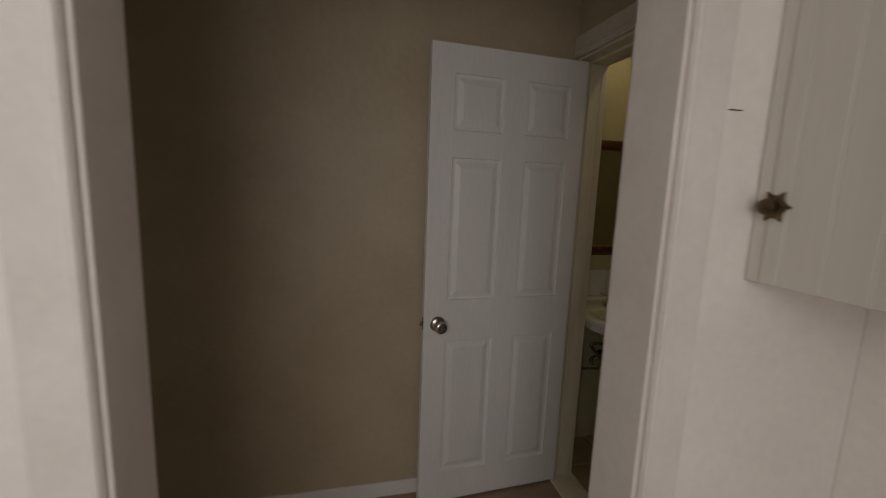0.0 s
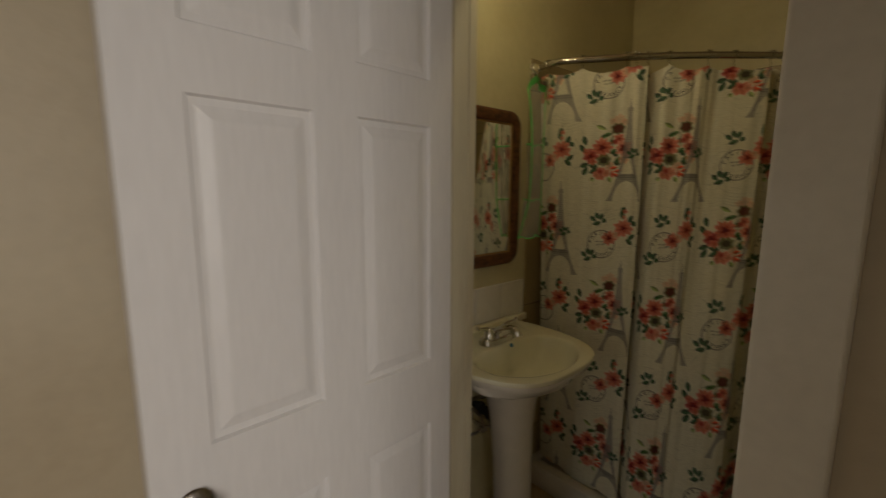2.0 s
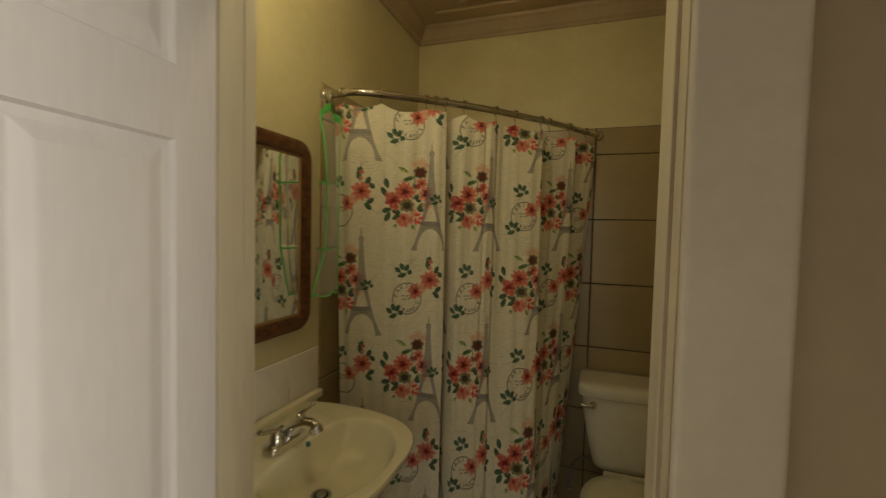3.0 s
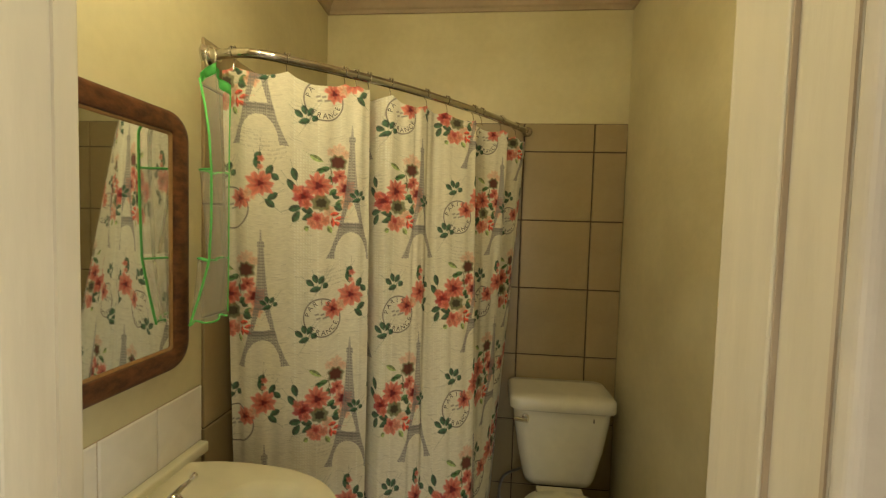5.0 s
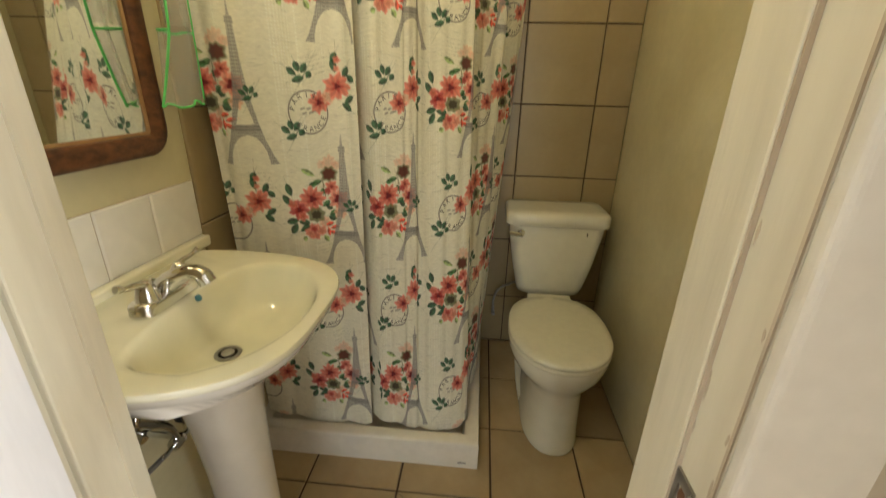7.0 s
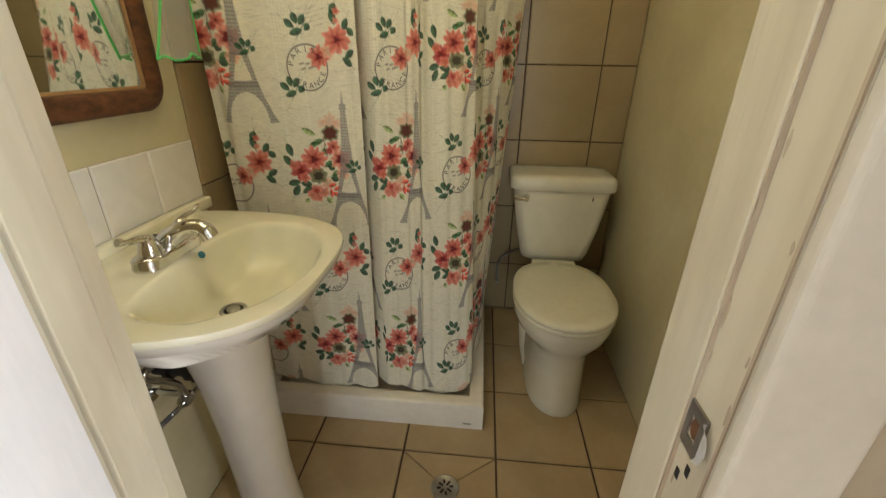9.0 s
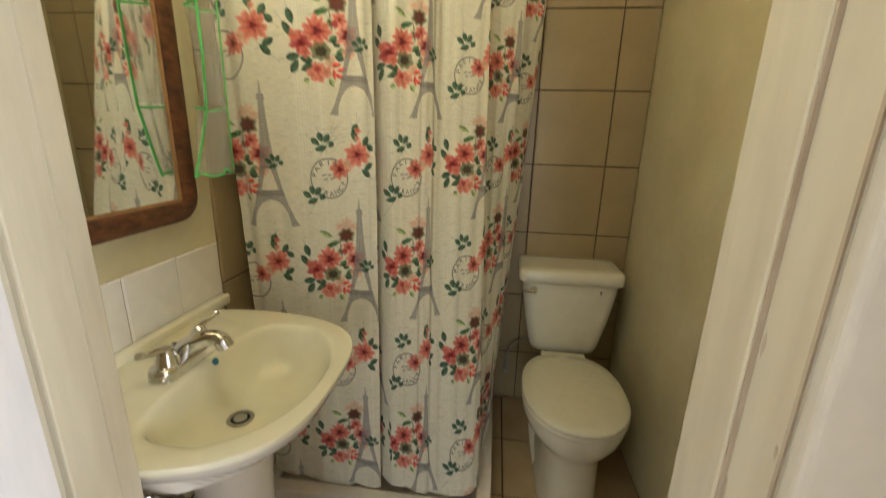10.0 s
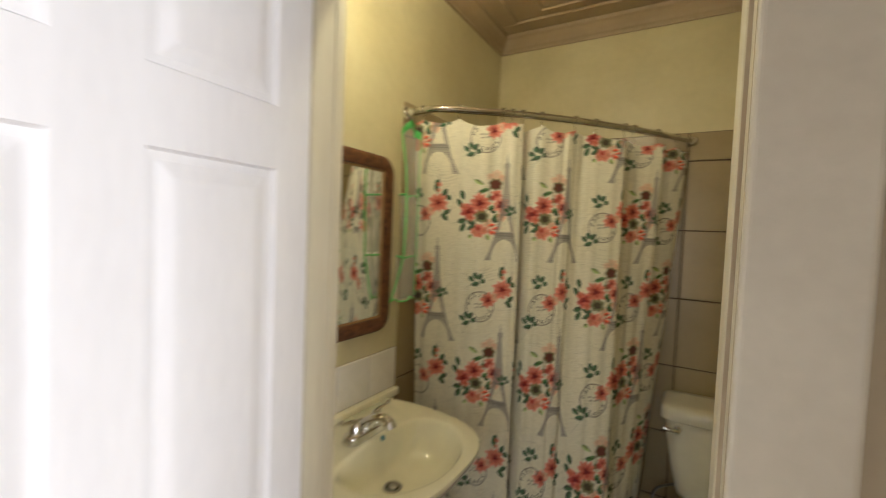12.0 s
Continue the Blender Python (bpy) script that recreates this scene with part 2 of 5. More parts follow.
# ---- the setting ----
BX1, BY0, BY1 = 1.386, 1.50, 2.998     # bathroom: x 0..BX1, y BY0..BY1
HX0, HX1, HY1 = 0.262, 1.33, 1.352     # hall
KX0, KY1 = 1.448, 1.353                 # kitchen
JL, JR, HEAD = 0.293, 0.992, 1.998     # faces of the door stops and of the head stop

floor_bath = structure("floor", boxes((-0.1, BX1 + 0.1, 1.42, BY1 + 0.1, -0.15, -0.006)), M_GROUT, "tan ceramic tile floor with dark brown grout joints", "floor")
structure("floor_hall", boxes((HX0 - 0.1, KX0, -3.1, 1.418, -0.15, 0.0)), M_VINYL, "tan hall floor in half light", "floor")
structure("floor_kitchen", boxes((KX0, 3.2, -1.6, KY1 + 0.1, -0.15, 0.0)), M_VINYL, "tan kitchen floor behind the doorway", "floor")
structure("wall_bath_left", boxes((-0.1, 0.0, BY0, BY1 + 0.1, -0.1, 2.62)), M_BATH, "cream painted plaster wall over the sink", "wall")
wall_back = structure("wall_bath_back", boxes((0.0, BX1, BY1, BY1 + 0.1, -0.1, 2.62)), M_BATH, "cream painted wall, tiled up to the shower rod", "wall")
structure("wall_bath_right", boxes((BX1, BX1 + 0.1, BY0, BY1 + 0.1, -0.1, 2.62)), M_BATH, "cream painted plaster wall beside the toilet", "wall")
structure("wall_bath_door", boxes((-0.1, 0.27, HY1, BY0, -0.1, 2.62), (1.016, 1.447, HY1, BY0, -0.1, 2.62), (0.27, 1.016, HY1, BY0, 2.024, 2.62)),
          M_HALL, "tan wall with the bathroom doorway", "wall")
structure("wall_hall_left", boxes((HX0 - 0.1, HX0, -3.0, HY1, -0.1, 2.5)), M_HALL, "plain tan hall wall behind the open door", "wall")
# out of view; the opening is invented to go with the fill lamp
structure("wall_hall_end", boxes((HX0 - 0.1, 0.37, -3.1, -3.0, -0.1, 2.5), (1.23, KX0, -3.1, -3.0, -0.1, 2.5), (0.37, 1.23, -3.1, -3.0, 2.12, 2.5)), M_HALL, "unseen tan wall with an added opening at the end of the hall", "wall")
structure("wall_kitchen", boxes((HX1, KX0, -3.0, 0.036, -0.1, 2.5), (HX1, KX0, 0.869, 1.352, -0.1, 2.5), (HX1, KX0, 0.036, 0.869, 2.068, 2.5)),
          M_KITCHEN, "white painted wall with a doorway to the hall", "wall")
structure("wall_kitchen_side", boxes((KX0, 3.2, KY1, KY1 + 0.1, -0.1, 2.5)), M_KITCHEN, "white kitchen wall under the cabinet", "wall")
structure("wall_kitchen_far_side", boxes((KX0, 3.2, -1.7, -1.6, -0.1, 2.5)), M_KITCHEN, "plain white kitchen wall", "wall")
structure("wall_kitchen_window", boxes((3.1, 3.2, -1.6, -0.63, -0.1, 2.5), (3.1, 3.2, 0.47, KY1, -0.1, 2.5), (3.1, 3.2, -0.63, 0.47, -0.1, 0.9), (3.1, 3.2, -0.63, 0.47, 2.1, 2.5)),
          M_KITCHEN, "white kitchen wall with a window opening", "wall")
structure("ceiling_hall", boxes((HX0 - 0.1, KX0, -3.1, HY1, 2.5, 2.6)), M_HALL, "tan painted hall ceiling", "ceiling")
structure("ceiling_kitchen", boxes((KX0, 3.2, -1.7, KY1 + 0.1, 2.5, 2.6)), M_KITCHEN, "white kitchen ceiling", "ceiling")

# bathroom ceiling: boards in a frame, with a raised bead round the panel
bm = boxes((-0.1, BX1 + 0.1, BY0 - 0.05, BY1 + 0.1, 2.535, 2.62))
for x0, x1, y0, y1 in ((0.06, BX1 - 0.06, BY1 - 0.155, BY1 - 0.06), (0.06, 0.155, 1.56, BY1 - 0.155), (BX1 - 0.155, BX1 - 0.06, 1.56, BY1 - 0.155)):
    box(bm, x0, x1, y0, y1, 2.521, 2.5352, 0.004)
for x0, x1, y0, y1 in ((0.29, BX1 - 0.29, 2.775, 2.79), (0.29, 0.305, 1.75, 2.775), (BX1 - 0.305, BX1 - 0.29, 1.75, 2.775)):
    box(bm, x0, x1, y0, y1, 2.523, 2.5352, 0.004)
structure("ceiling_bath", bm, M_CEIL, "brown-tan panelled bathroom ceiling", "ceiling")

# crown moulding: a stepped section swept along three walls
SECT = [(0.0, 2.443), (0.010, 2.443), (0.014, 2.456), (0.022, 2.462), (0.030, 2.478), (0.046, 2.500), (0.056, 2.508), (0.060, 2.520), (0.060, 2.535), (0.0, 2.535)]
bm = bmesh.new()
loft(bm, [[Vector((d, y, z)) for d, z in SECT] for y in (BY0, BY1)])
structure("moulding_left", bm, M_MOULD, "tan crown moulding along the sink wall", "moulding")
bm = bmesh.new()
loft(bm, [[Vector((x, BY1 - d, z)) for d, z in SECT] for x in (0.0, BX1)])
structure("moulding_back", bm, M_MOULD, "tan crown moulding over the shower", "moulding")
bm = bmesh.new()
loft(bm, [[Vector((BX1 - d, y, z)) for d, z in SECT] for y in (BY0, BY1)])
structure("moulding_right", bm, M_MOULD, "tan crown moulding over the toilet wall", "moulding")

# bathroom door frame: jamb boards, stops, casing
frame_bath = thing("door_frame", ((JL + JR) / 2, 1.43, 0), "cream gloss painted wooden door frame with worn, chipped paint", "door frame")
frame_bath["kind"] = "structure"
part("jamb", boxes((0.270, 0.281, 1.352, 1.498, 0, 2.024), bevel=0.0015), M_TRIM, frame_bath)
part("jamb", boxes((0.998, 1.016, 1.358, 1.498, 0, 2.024), bevel=0.0015), M_TRIM, frame_bath)
part("head", boxes((0.281, 1.004, 1.356, 1.498, 2.010, 2.024), bevel=0.0015), M_TRIM, frame_bath)
part("stop", boxes((0.281, JL, 1.408, 1.494, 0, 2.010), bevel=0.003, seg=2), M_TRIM, frame_bath)
part("stop", boxes((JR, 0.998, 1.416, 1.494, 0, 2.010), bevel=0.003, seg=2), M_TRIM, frame_bath)
part("stop", boxes((JL, JR, 1.408, 1.494, HEAD, 2.010), bevel=0.003, seg=2), M_TRIM, frame_bath)
part("inner_bead", boxes((JL, JL + 0.004, 1.462, 1.472, 0, HEAD)), M_TRIM, frame_bath)
bm = boxes((0.996, 1.098, 1.337, 1.3576, 0, 2.108), bevel=0.007, seg=4)
part("casing", bm, M_CASING, frame_bath)
bm = boxes((0.264, 0.9955, 1.337, 1.3518, 2.019, 2.108), bevel=0.004, seg=2)
box(bm, 0.264, 0.9955, 1.330, 1.338, 2.026, 2.036, 0.002)
box(bm, 0.264, 0.9955, 1.330, 1.338, 2.046, 2.054, 0.002)
part("head_casing", bm, M_CASING, frame_bath)
# strips whose brown holds the grooves' shade as well as their wear
part("worn_shaded_groove", boxes((0.9935, 0.9983, 1.4135, 1.4159, 0, HEAD)), M_WORN_SHADE, frame_bath, "brown strip for worn paint and shade in the groove")
part("worn_shaded_groove", boxes((0.9962, 0.9982, 1.3582, 1.3615, 0, 2.009)), M_WORN_SHADE, frame_bath, "brown strip for worn paint and shade in the groove")
rnd = random.Random(5)
for y, z, h in ((1.4115, 1.005, 0.030), (1.4125, 0.955, 0.016), (1.409, 1.16, 0.018), (1.366, 0.985, 0.012), (1.3655, 0.925, 0.020), (1.367, 1.09, 0.010), (1.405, 0.795, 0.022), (1.380, 0.775, 0.012)):
    bm = bmesh.new()
    loft(bm, [[Vector((x, y + (0.0010 + 0.0012 * rnd.random()) * math.cos(a), z + h * (0.4 + 0.3 * rnd.random()) * math.sin(a))) for a in [2 * math.pi * q / 9 for q in range(9)]] for x in ((0.9915, 0.9932) if y > 1.416 else (0.9974, 0.9990))])
    part("paint_chip", bm, M_WORN_SHADE, frame_bath, "brown chip in the paint")
part("threshold", boxes((0.281, 1.004, 1.36, 1.496, -0.004, 0.008), bevel=0.003), M_TRIM, frame_bath)

# strike plate with its bent lip, and the old mortices under it
strike = thing("strike_plate", (1.0035, 1.385, 0.86), "worn steel strike plate with a curved lip in the door jamb", "strike plate")
strike.location += Vector((-0.006, 0.014, -0.018))
bm = bmesh.new()
for y0, y1, z0, z1 in ((1.366, 1.376, 0.842, 0.898), (1.392, 1.402, 0.842, 0.898), (1.376, 1.392, 0.884, 0.898), (1.376, 1.392, 0.842, 0.856)):
    box(bm, 1.0012, 1.0042, y0, y1, z0, z1)
bmesh.ops.translate(bm, vec=(0, 0, 0.020), verts=bm.verts)
part("plate", bm, M_STEEL, strike)
bm = bmesh.new()
lip = []
for k in range(9):
    q = -1 + k / 4
    lip.append((0.892 + 0.024 * q, 0.017 * math.sqrt(max(0.0, 1 - q * q)) + 0.001))
loft(bm, [[Vector((1.0005 - 0.0012 * math.sin(w * 3.1) - 0.0045 * w, 1.366 - reach * w, z)) for w in (0, 0.25, 0.5, 0.75, 1.0)] for z, reach in lip], close=False)
bmesh.ops.solidify(bm, geom=bm.faces[:], thickness=0.0012)
part("lip", bm, M_LIP, strike, "curved steel lip, its daylight reflection put in as white", 60)
bm = bmesh.new()
lathe(bm, [(0.0, 0.0), (0.0085, 0.0), (0.0085, 0.001), (0.0, 0.001)], Matrix.Translation((1.0046, 1.384, 0.890)) @ Matrix.Rotation(radians(-90), 4, "Y") @ Matrix.Diagonal((1.5, 0.9, 1, 1)), 16)
part("bolt_hole", bm, M_RAWWOOD, strike, "raw wood in the bolt hole")
part("old_mortice", boxes((1.0032, 1.0042, 1.370, 1.377, 0.834, 0.848)), M_DARK, strike)
part("old_mortice", boxes((1.0032, 1.0042, 1.384, 1.391, 0.814, 0.828)), M_DARK, strike)

# hall baseboards, kitchen doorway trim
structure("baseboard_hall", boxes((HX0, HX0 + 0.012, -3.0, 1.336, 0, 0.072), bevel=0.004, seg=2), M_WTRIM, "white painted baseboard along the hall wall", "baseboard")
structure("baseboard_kitchen", boxes((KX0, KX0 + 0.012, 0.926, KY1, 0, 0.085), bevel=0.004), M_WTRIM, "white painted kitchen baseboard", "baseboard")
frame_k = thing("doorway_frame", (1.39, 0.46, 0), "white painted frame of the open kitchen doorway", "door frame")
frame_k["kind"] = "structure"
part("jamb", boxes((HX1 - 0.002, KX0 + 0.002, 0.036, 0.053, 0, 2.068), bevel=0.002), M_WTRIM, frame_k)
part("jamb", boxes((HX1 - 0.002, KX0 + 0.002, 0.852, 0.869, 0, 2.068), bevel=0.002), M_WTRIM, frame_k)
part("head", boxes((HX1 - 0.002, KX0 + 0.002, 0.053, 0.852, 2.050, 2.068), bevel=0.002), M_WTRIM, frame_k)
for x0, x1, x2 in ((KX0 + 0.0021, KX0 + 0.013, KX0 + 0.018), (HX1 - 0.0021, HX1 - 0.013, HX1 - 0.018)):
    a, b = min(x0, x1), max(x0, x1)
    for y0, y1 in ((-0.031, 0.047), (0.858, 0.936)):
        bm = boxes((a, b, y0, y1, 0, 2.13), bevel=0.003, seg=2)
        ya, yb = (y1 - 0.012, y1 - 0.002) if y0 < 0.4 else (y0 + 0.002, y0 + 0.012)
        box(bm, min(a, x2), max(b, x2), ya, yb, 0, 2.06, 0.004, 2)
        part("casing", bm, M_WTRIM, frame_k)
    part("head_casing", boxes((a, b, 0.047, 0.858, 2.056, 2.13), bevel=0.003), M_WTRIM, frame_k)

# kitchen window
win = thing("window_1", (3.15, -0.08, 0.9), "plain white kitchen window", "window")
win["kind"] = "structure"
part("window_frame", boxes((3.12, 3.16, -0.63, -0.58, 0.9, 2.1), (3.12, 3.16, 0.42, 0.47, 0.9, 2.1), (3.12, 3.16, -0.58, 0.42, 0.9, 0.95), (3.12, 3.16, -0.58, 0.42, 2.05, 2.1), (3.12, 3.16, -0.58, 0.42, 1.48, 1.52)), M_WTRIM, win)
part("window_sill", boxes((3.04, 3.12, -0.68, 0.52, 0.87, 0.895), bevel=0.004), M_WTRIM, win)

# ---- the six-panel door, standing open into the hall ----
DW, DT, DH = 0.700, 0.035, 1.985
door_pose = Matrix.Translation((0.2855, 1.3745, 0.010)) @ Matrix.Rotation(radians(-86.6), 4, "Z")
door = thing("door_1", (0, 0, 0), "white painted six-panel door standing open against the hall wall", "door", m=door_pose)
door["kind"] = "structure"


def door_leaf():
    """Leaf from hinge x=0 to DW, thickness y 0..DT; each face has six sunk, fielded panels."""
    bm = bmesh.new()
    xs = [0.0, 0.075, 0.283, 0.382, 0.602, DW]
    zs = [0.0, 0.148, 0.772, 0.950, 1.550, 1.657, 1.877, DH]
    panels = [(i, k) for i in (1, 3) for k in (1, 3, 5)]
    for face in (0, 1):
        y = DT if face else 0.0
        s = -1 if face else 1
        for i in range(5):
            for k in range(7):
                x0, x1, z0, z1 = xs[i], xs[i + 1], zs[k], zs[k + 1]
                if (i, k) not in panels:
                    bm.faces.new([bm.verts.new((a, y, c)) for a, c in ((x0, z0), (x1, z0), (x1, z1), (x0, z1))])
                    continue
                prev = None
                for inset, depth in ((0, 0), (0.004, 0.0075), (0.016, 0.0085), (0.038, 0.0022), (0.042, 0.0018)):
                    ring = [bm.verts.new((a, y + s * depth, c)) for a, c in ((x0 + inset, z0 + inset), (x1 - inset, z0 + inset), (x1 - inset, z1 - inset), (x0 + inset, z1 - inset))]
                    if prev:
                        for q in range(4):
                            bm.faces.new((prev[q], prev[(q + 1) % 4], ring[(q + 1) % 4], ring[q]))
                    prev = ring
                bm.faces.new(prev)
    for a, b in (((0, 0), (DW, 0)), ((0, DH), (DW, DH))):
        bm.faces.new([bm.verts.new(p) for p in ((a[0], 0, a[1]), (b[0], 0, b[1]), (b[0], DT, b[1]), (a[0], DT, a[1]))])
    for x in (0, DW):
        bm.faces.new([bm.verts.new(p) for p in ((x, 0, 0), (x, 0, DH), (x, DT, DH), (x, DT, 0))])
    bmesh.ops.remove_doubles(bm, verts=bm.verts, dist=0.00001)
    return bm


part("leaf", door_leaf(), M_DOOR, door)
KNOB = [(0.0, 0.0), (0.033, 0.0), (0.034, 0.003), (0.031, 0.007), (0.026, 0.010), (0.014, 0.013), (0.0115, 0.018), (0.0115, 0.030), (0.014, 0.035), (0.0225, 0.040),
        (0.0265, 0.047), (0.0265, 0.055), (0.0235, 0.061), (0.017, 0.0635), (0.0155, 0.0625), (0.0145, 0.0605), (0.008, 0.0605), (0.007, 0.062), (0.0, 0.062)]
KX, KZ = DW - 0.062, 0.848
knob = part("door_knob", lathe(bmesh.new(), KNOB, Matrix.Translation((KX, DT, KZ)) @ Matrix.Rotation(radians(-90), 4, "X"), 32), M_NICKEL, door, "satin nickel round door knob", 40)
part("lock_button", boxes((KX - 0.0015, KX + 0.0015, DT + 0.0605, DT + 0.0645, KZ - 0.006, KZ + 0.006)), M_STEEL, knob)
part("door_knob", lathe(bmesh.new(), [(r, h * 0.72) for r, h in KNOB], Matrix.Translation((KX, 0, KZ)) @ Matrix.Rotation(radians(90), 4, "X"), 32), M_NICKEL, door, "satin nickel round door knob", 40)
latch = part("latch_plate", boxes((DW, DW + 0.0015, 0.006, 0.029, KZ - 0.028, KZ + 0.028), bevel=0.0006), M_NICKEL, door, "nickel latch plate with a bolt")
part("latch_bolt", boxes((DW, DW + 0.011, 0.011, 0.024, KZ - 0.009, KZ + 0.009), bevel=0.003), M_CHROME, latch)
for hz in (0.20, 1.0, 1.78):
    hinge = part("hinge", boxes((-0.002, 0.0, 0.002, 0.033, hz - 0.045, hz + 0.045)), M_TRIM, door, "paint-covered hinge")
    part("knuckle", tube(bmesh.new(), [(-0.004, -0.004, hz - 0.045), (-0.004, -0.004, hz + 0.045)], 0.0055, 10), M_TRIM, hinge)

# ---- kitchen wall cabinet by the doorway ----
CABY, CABZ = 1.03, 1.300
cab = thing("wall_cabinet", (1.66, KY1, CABZ), "grey-white painted kitchen wall cabinet with grooved door", "cabinet")
part("body", boxes((KX0 + 0.002, 1.95, CABY + 0.018, KY1 - 0.002, CABZ, 2.15), bevel=0.002), M_CAB, cab)
part("frame_stile", boxes((KX0 + 0.002, KX0 + 0.030, CABY + 0.002, CABY + 0.0179, CABZ, 2.15), bevel=0.002), M_CAB, cab)
bm = bmesh.new()
gx = [KX0 + 0.0305, 1.510, 1.572, 1.634, 1.696, 1.758, 1.820, 1.882, 1.948]
for a, b in zip(gx, gx[1:]):
    box(bm, a + 0.0004, b - 0.0004, CABY - 0.002, CABY + 0.0178, CABZ + 0.002, 2.148, 0.0012)
cdoor = part("cabinet_door", bm, M_CAB, cab)


def star_knob(at):
    """A six-pointed cast rosette with a domed knob."""
    bm = bmesh.new()
    rings = []
    for scale_, h in ((1.0, 0.0), (1.0, 0.003), (0.82, 0.005), (0.5, 0.0065)):
        ring = []
        for i in range(48):
            a = 2 * math.pi * i / 48
            r = 0.0262 * (0.80 + 0.20 * math.cos(6 * a) ** 3 + 0.06 * math.cos(12 * a)) * scale_
            ring.append(Vector((at[0] + r * math.cos(a), at[1] - h, at[2] + r * math.sin(a))))
        rings.append(ring)
    loft(bm, rings)
    lathe(bm, [(0.005, 0.004), (0.005, 0.012), (0.010, 0.015), (0.0135, 0.019), (0.012, 0.024), (0.006, 0.0265), (0.0, 0.027)], Matrix.Translation(at) @ Matrix.Rotation(radians(90), 4, "X"), 24)
    return bm


part("star_knob", star_knob((1.488, CABY - 0.002, 1.43)), M_BRONZE, cdoor, "aged bronze six-pointed star knob", 45)
part("scratch", boxes((KX0 + 0.0005, KX0 + 0.0014, 0.952, 0.978, 1.5825, 1.5845)), M_BRONZE, thing("wall_mark", (KX0, 0.965, 1.583), "short dark scratch on the white kitchen wall", "mark"))

# ---- sink ----
SZ = 0.845
sink = thing("pedestal_sink", (0.19, 1.765, 0), "cream porcelain pedestal sink with a white underside", "sink")
SYC = 1.765


def sink_outline(n, grow=0.0, shift=0.0):
    """D-shaped rim: straight at the wall, bowed at the front; counter-clockwise from the wall's far end."""
    out = []
    for i in range(n):
        a = -math.pi / 2 + math.pi * i / (n - 1)
        ca, sa = math.cos(a), math.sin(a)
        p = 0.62
        y = SYC + (0.276 + grow) * math.copysign(abs(sa) ** p, sa)
        x = 0.150 + shift + (0.325 + grow) * abs(ca) ** 0.80
        out.append((x, y))
    return out


def ring_sink(z, grow, back, n=41):
    o = sink_outline(n, grow)
    y0, y1 = o[0][1], o[-1][1]
    k = 12
    r = [Vector((x, y, z)) for x, y in o]
    r += [Vector((0.150 + (back - 0.150) * (i + 1) / 4, y1 - 0.028 * ((i + 1) / 4) ** 2, z)) for i in range(4)]
    r += [Vector((back, y1 - 0.028 + (y0 + 0.028 - (y1 - 0.028)) * (i + 1) / k, z)) for i in range(k - 1)]
    r += [Vector((back + (0.150 - back) * i / 4, y0 + 0.028 * (1 - i / 4) ** 2, z)) for i in range(4)]
    return r


def bowl_ring(z, s, n, cx=0.290, cy=SYC - 0.002, back=0.103, front=0.156, ay=0.208):
    """Bowl outline, squarer at the wall side than at the front, with as many points as the rim ring."""
    out = []
    for p in ring_sink(0, 0, 0.004):
        a = math.atan2((p.y - cy) / 0.276, (p.x - 0.235) / 0.24)
        c, d = math.cos(a), math.sin(a)
        q = 0.62 if c < 0 else 0.62 + 0.36 * min(1.0, c * 2.5)
        ax = back if c < 0 else front
        out.append(Vector((cx + ax * s * math.copysign(abs(c) ** q, c), cy + ay * s * math.copysign(abs(d) ** q, d), z)))
    return out


n0 = len(ring_sink(0, 0, 0))
bm = bmesh.new()
loft(bm, [ring_sink(SZ - 0.016, 0.0, 0.004), ring_sink(SZ - 0.006, 0.004, 0.004), ring_sink(SZ - 0.001, 0.002, 0.004), ring_sink(SZ, -0.006, 0.005),
          bowl_ring(SZ - 0.0005, 1.07, n0), bowl_ring(SZ - 0.0015, 1.03, n0), bowl_ring(SZ - 0.006, 1.0, n0), bowl_ring(SZ - 0.016, 0.975, n0), bowl_ring(SZ - 0.045, 0.91, n0, 0.287),
          bowl_ring(SZ - 0.078, 0.80, n0, 0.282), bowl_ring(SZ - 0.100, 0.64, n0, 0.274), bowl_ring(SZ - 0.112, 0.42, n0, 0.266), bowl_ring(SZ - 0.118, 0.15, n0, 0.262)], cap0=False)
basin = part("basin", bm, M_SINK, sink, "cream glazed basin", 50)
bm = bmesh.new()
loft(bm, [ring_sink(SZ - 0.0165, 0.0, 0.004), ring_sink(SZ - 0.034, -0.008, 0.004), ring_sink(SZ - 0.052, -0.028, 0.004), bowl_ring(SZ - 0.074, 1.12, n0, 0.262), bowl_ring(SZ - 0.104, 0.86, n0, 0.245), bowl_ring(SZ - 0.130, 0.62, n0, 0.230), bowl_ring(SZ - 0.150, 0.50, n0, 0.222)], cap0=False)
part("underside", bm, M_SINKW, sink, "white porcelain underside", 50)
part("back_ledge", boxes((0.003, 0.032, SYC - 0.262, SYC + 0.335, SZ - 0.012, SZ + 0.019), bevel=0.006, seg=3), M_SINK, sink, "", 50)
bm = bmesh.new()
rings = []
for z, ax, ay, cx, cy in ((0.0, 0.080, 0.084, 0.216, 1.812), (0.03, 0.079, 0.082, 0.216, 1.812), (0.06, 0.075, 0.078, 0.216, 1.810), (0.20, 0.071, 0.073, 0.217, 1.800), (0.40, 0.072, 0.077, 0.220, 1.788),
                           (0.55, 0.076, 0.086, 0.223, 1.778), (0.64, 0.083, 0.098, 0.226, 1.770), (0.70, 0.096, 0.114, 0.228, 1.766)):
    rings.append([Vector((cx + ax * math.cos(2 * math.pi * i / 36), cy + ay * math.sin(2 * math.pi * i / 36), z)) for i in range(36)])
loft(bm, rings)
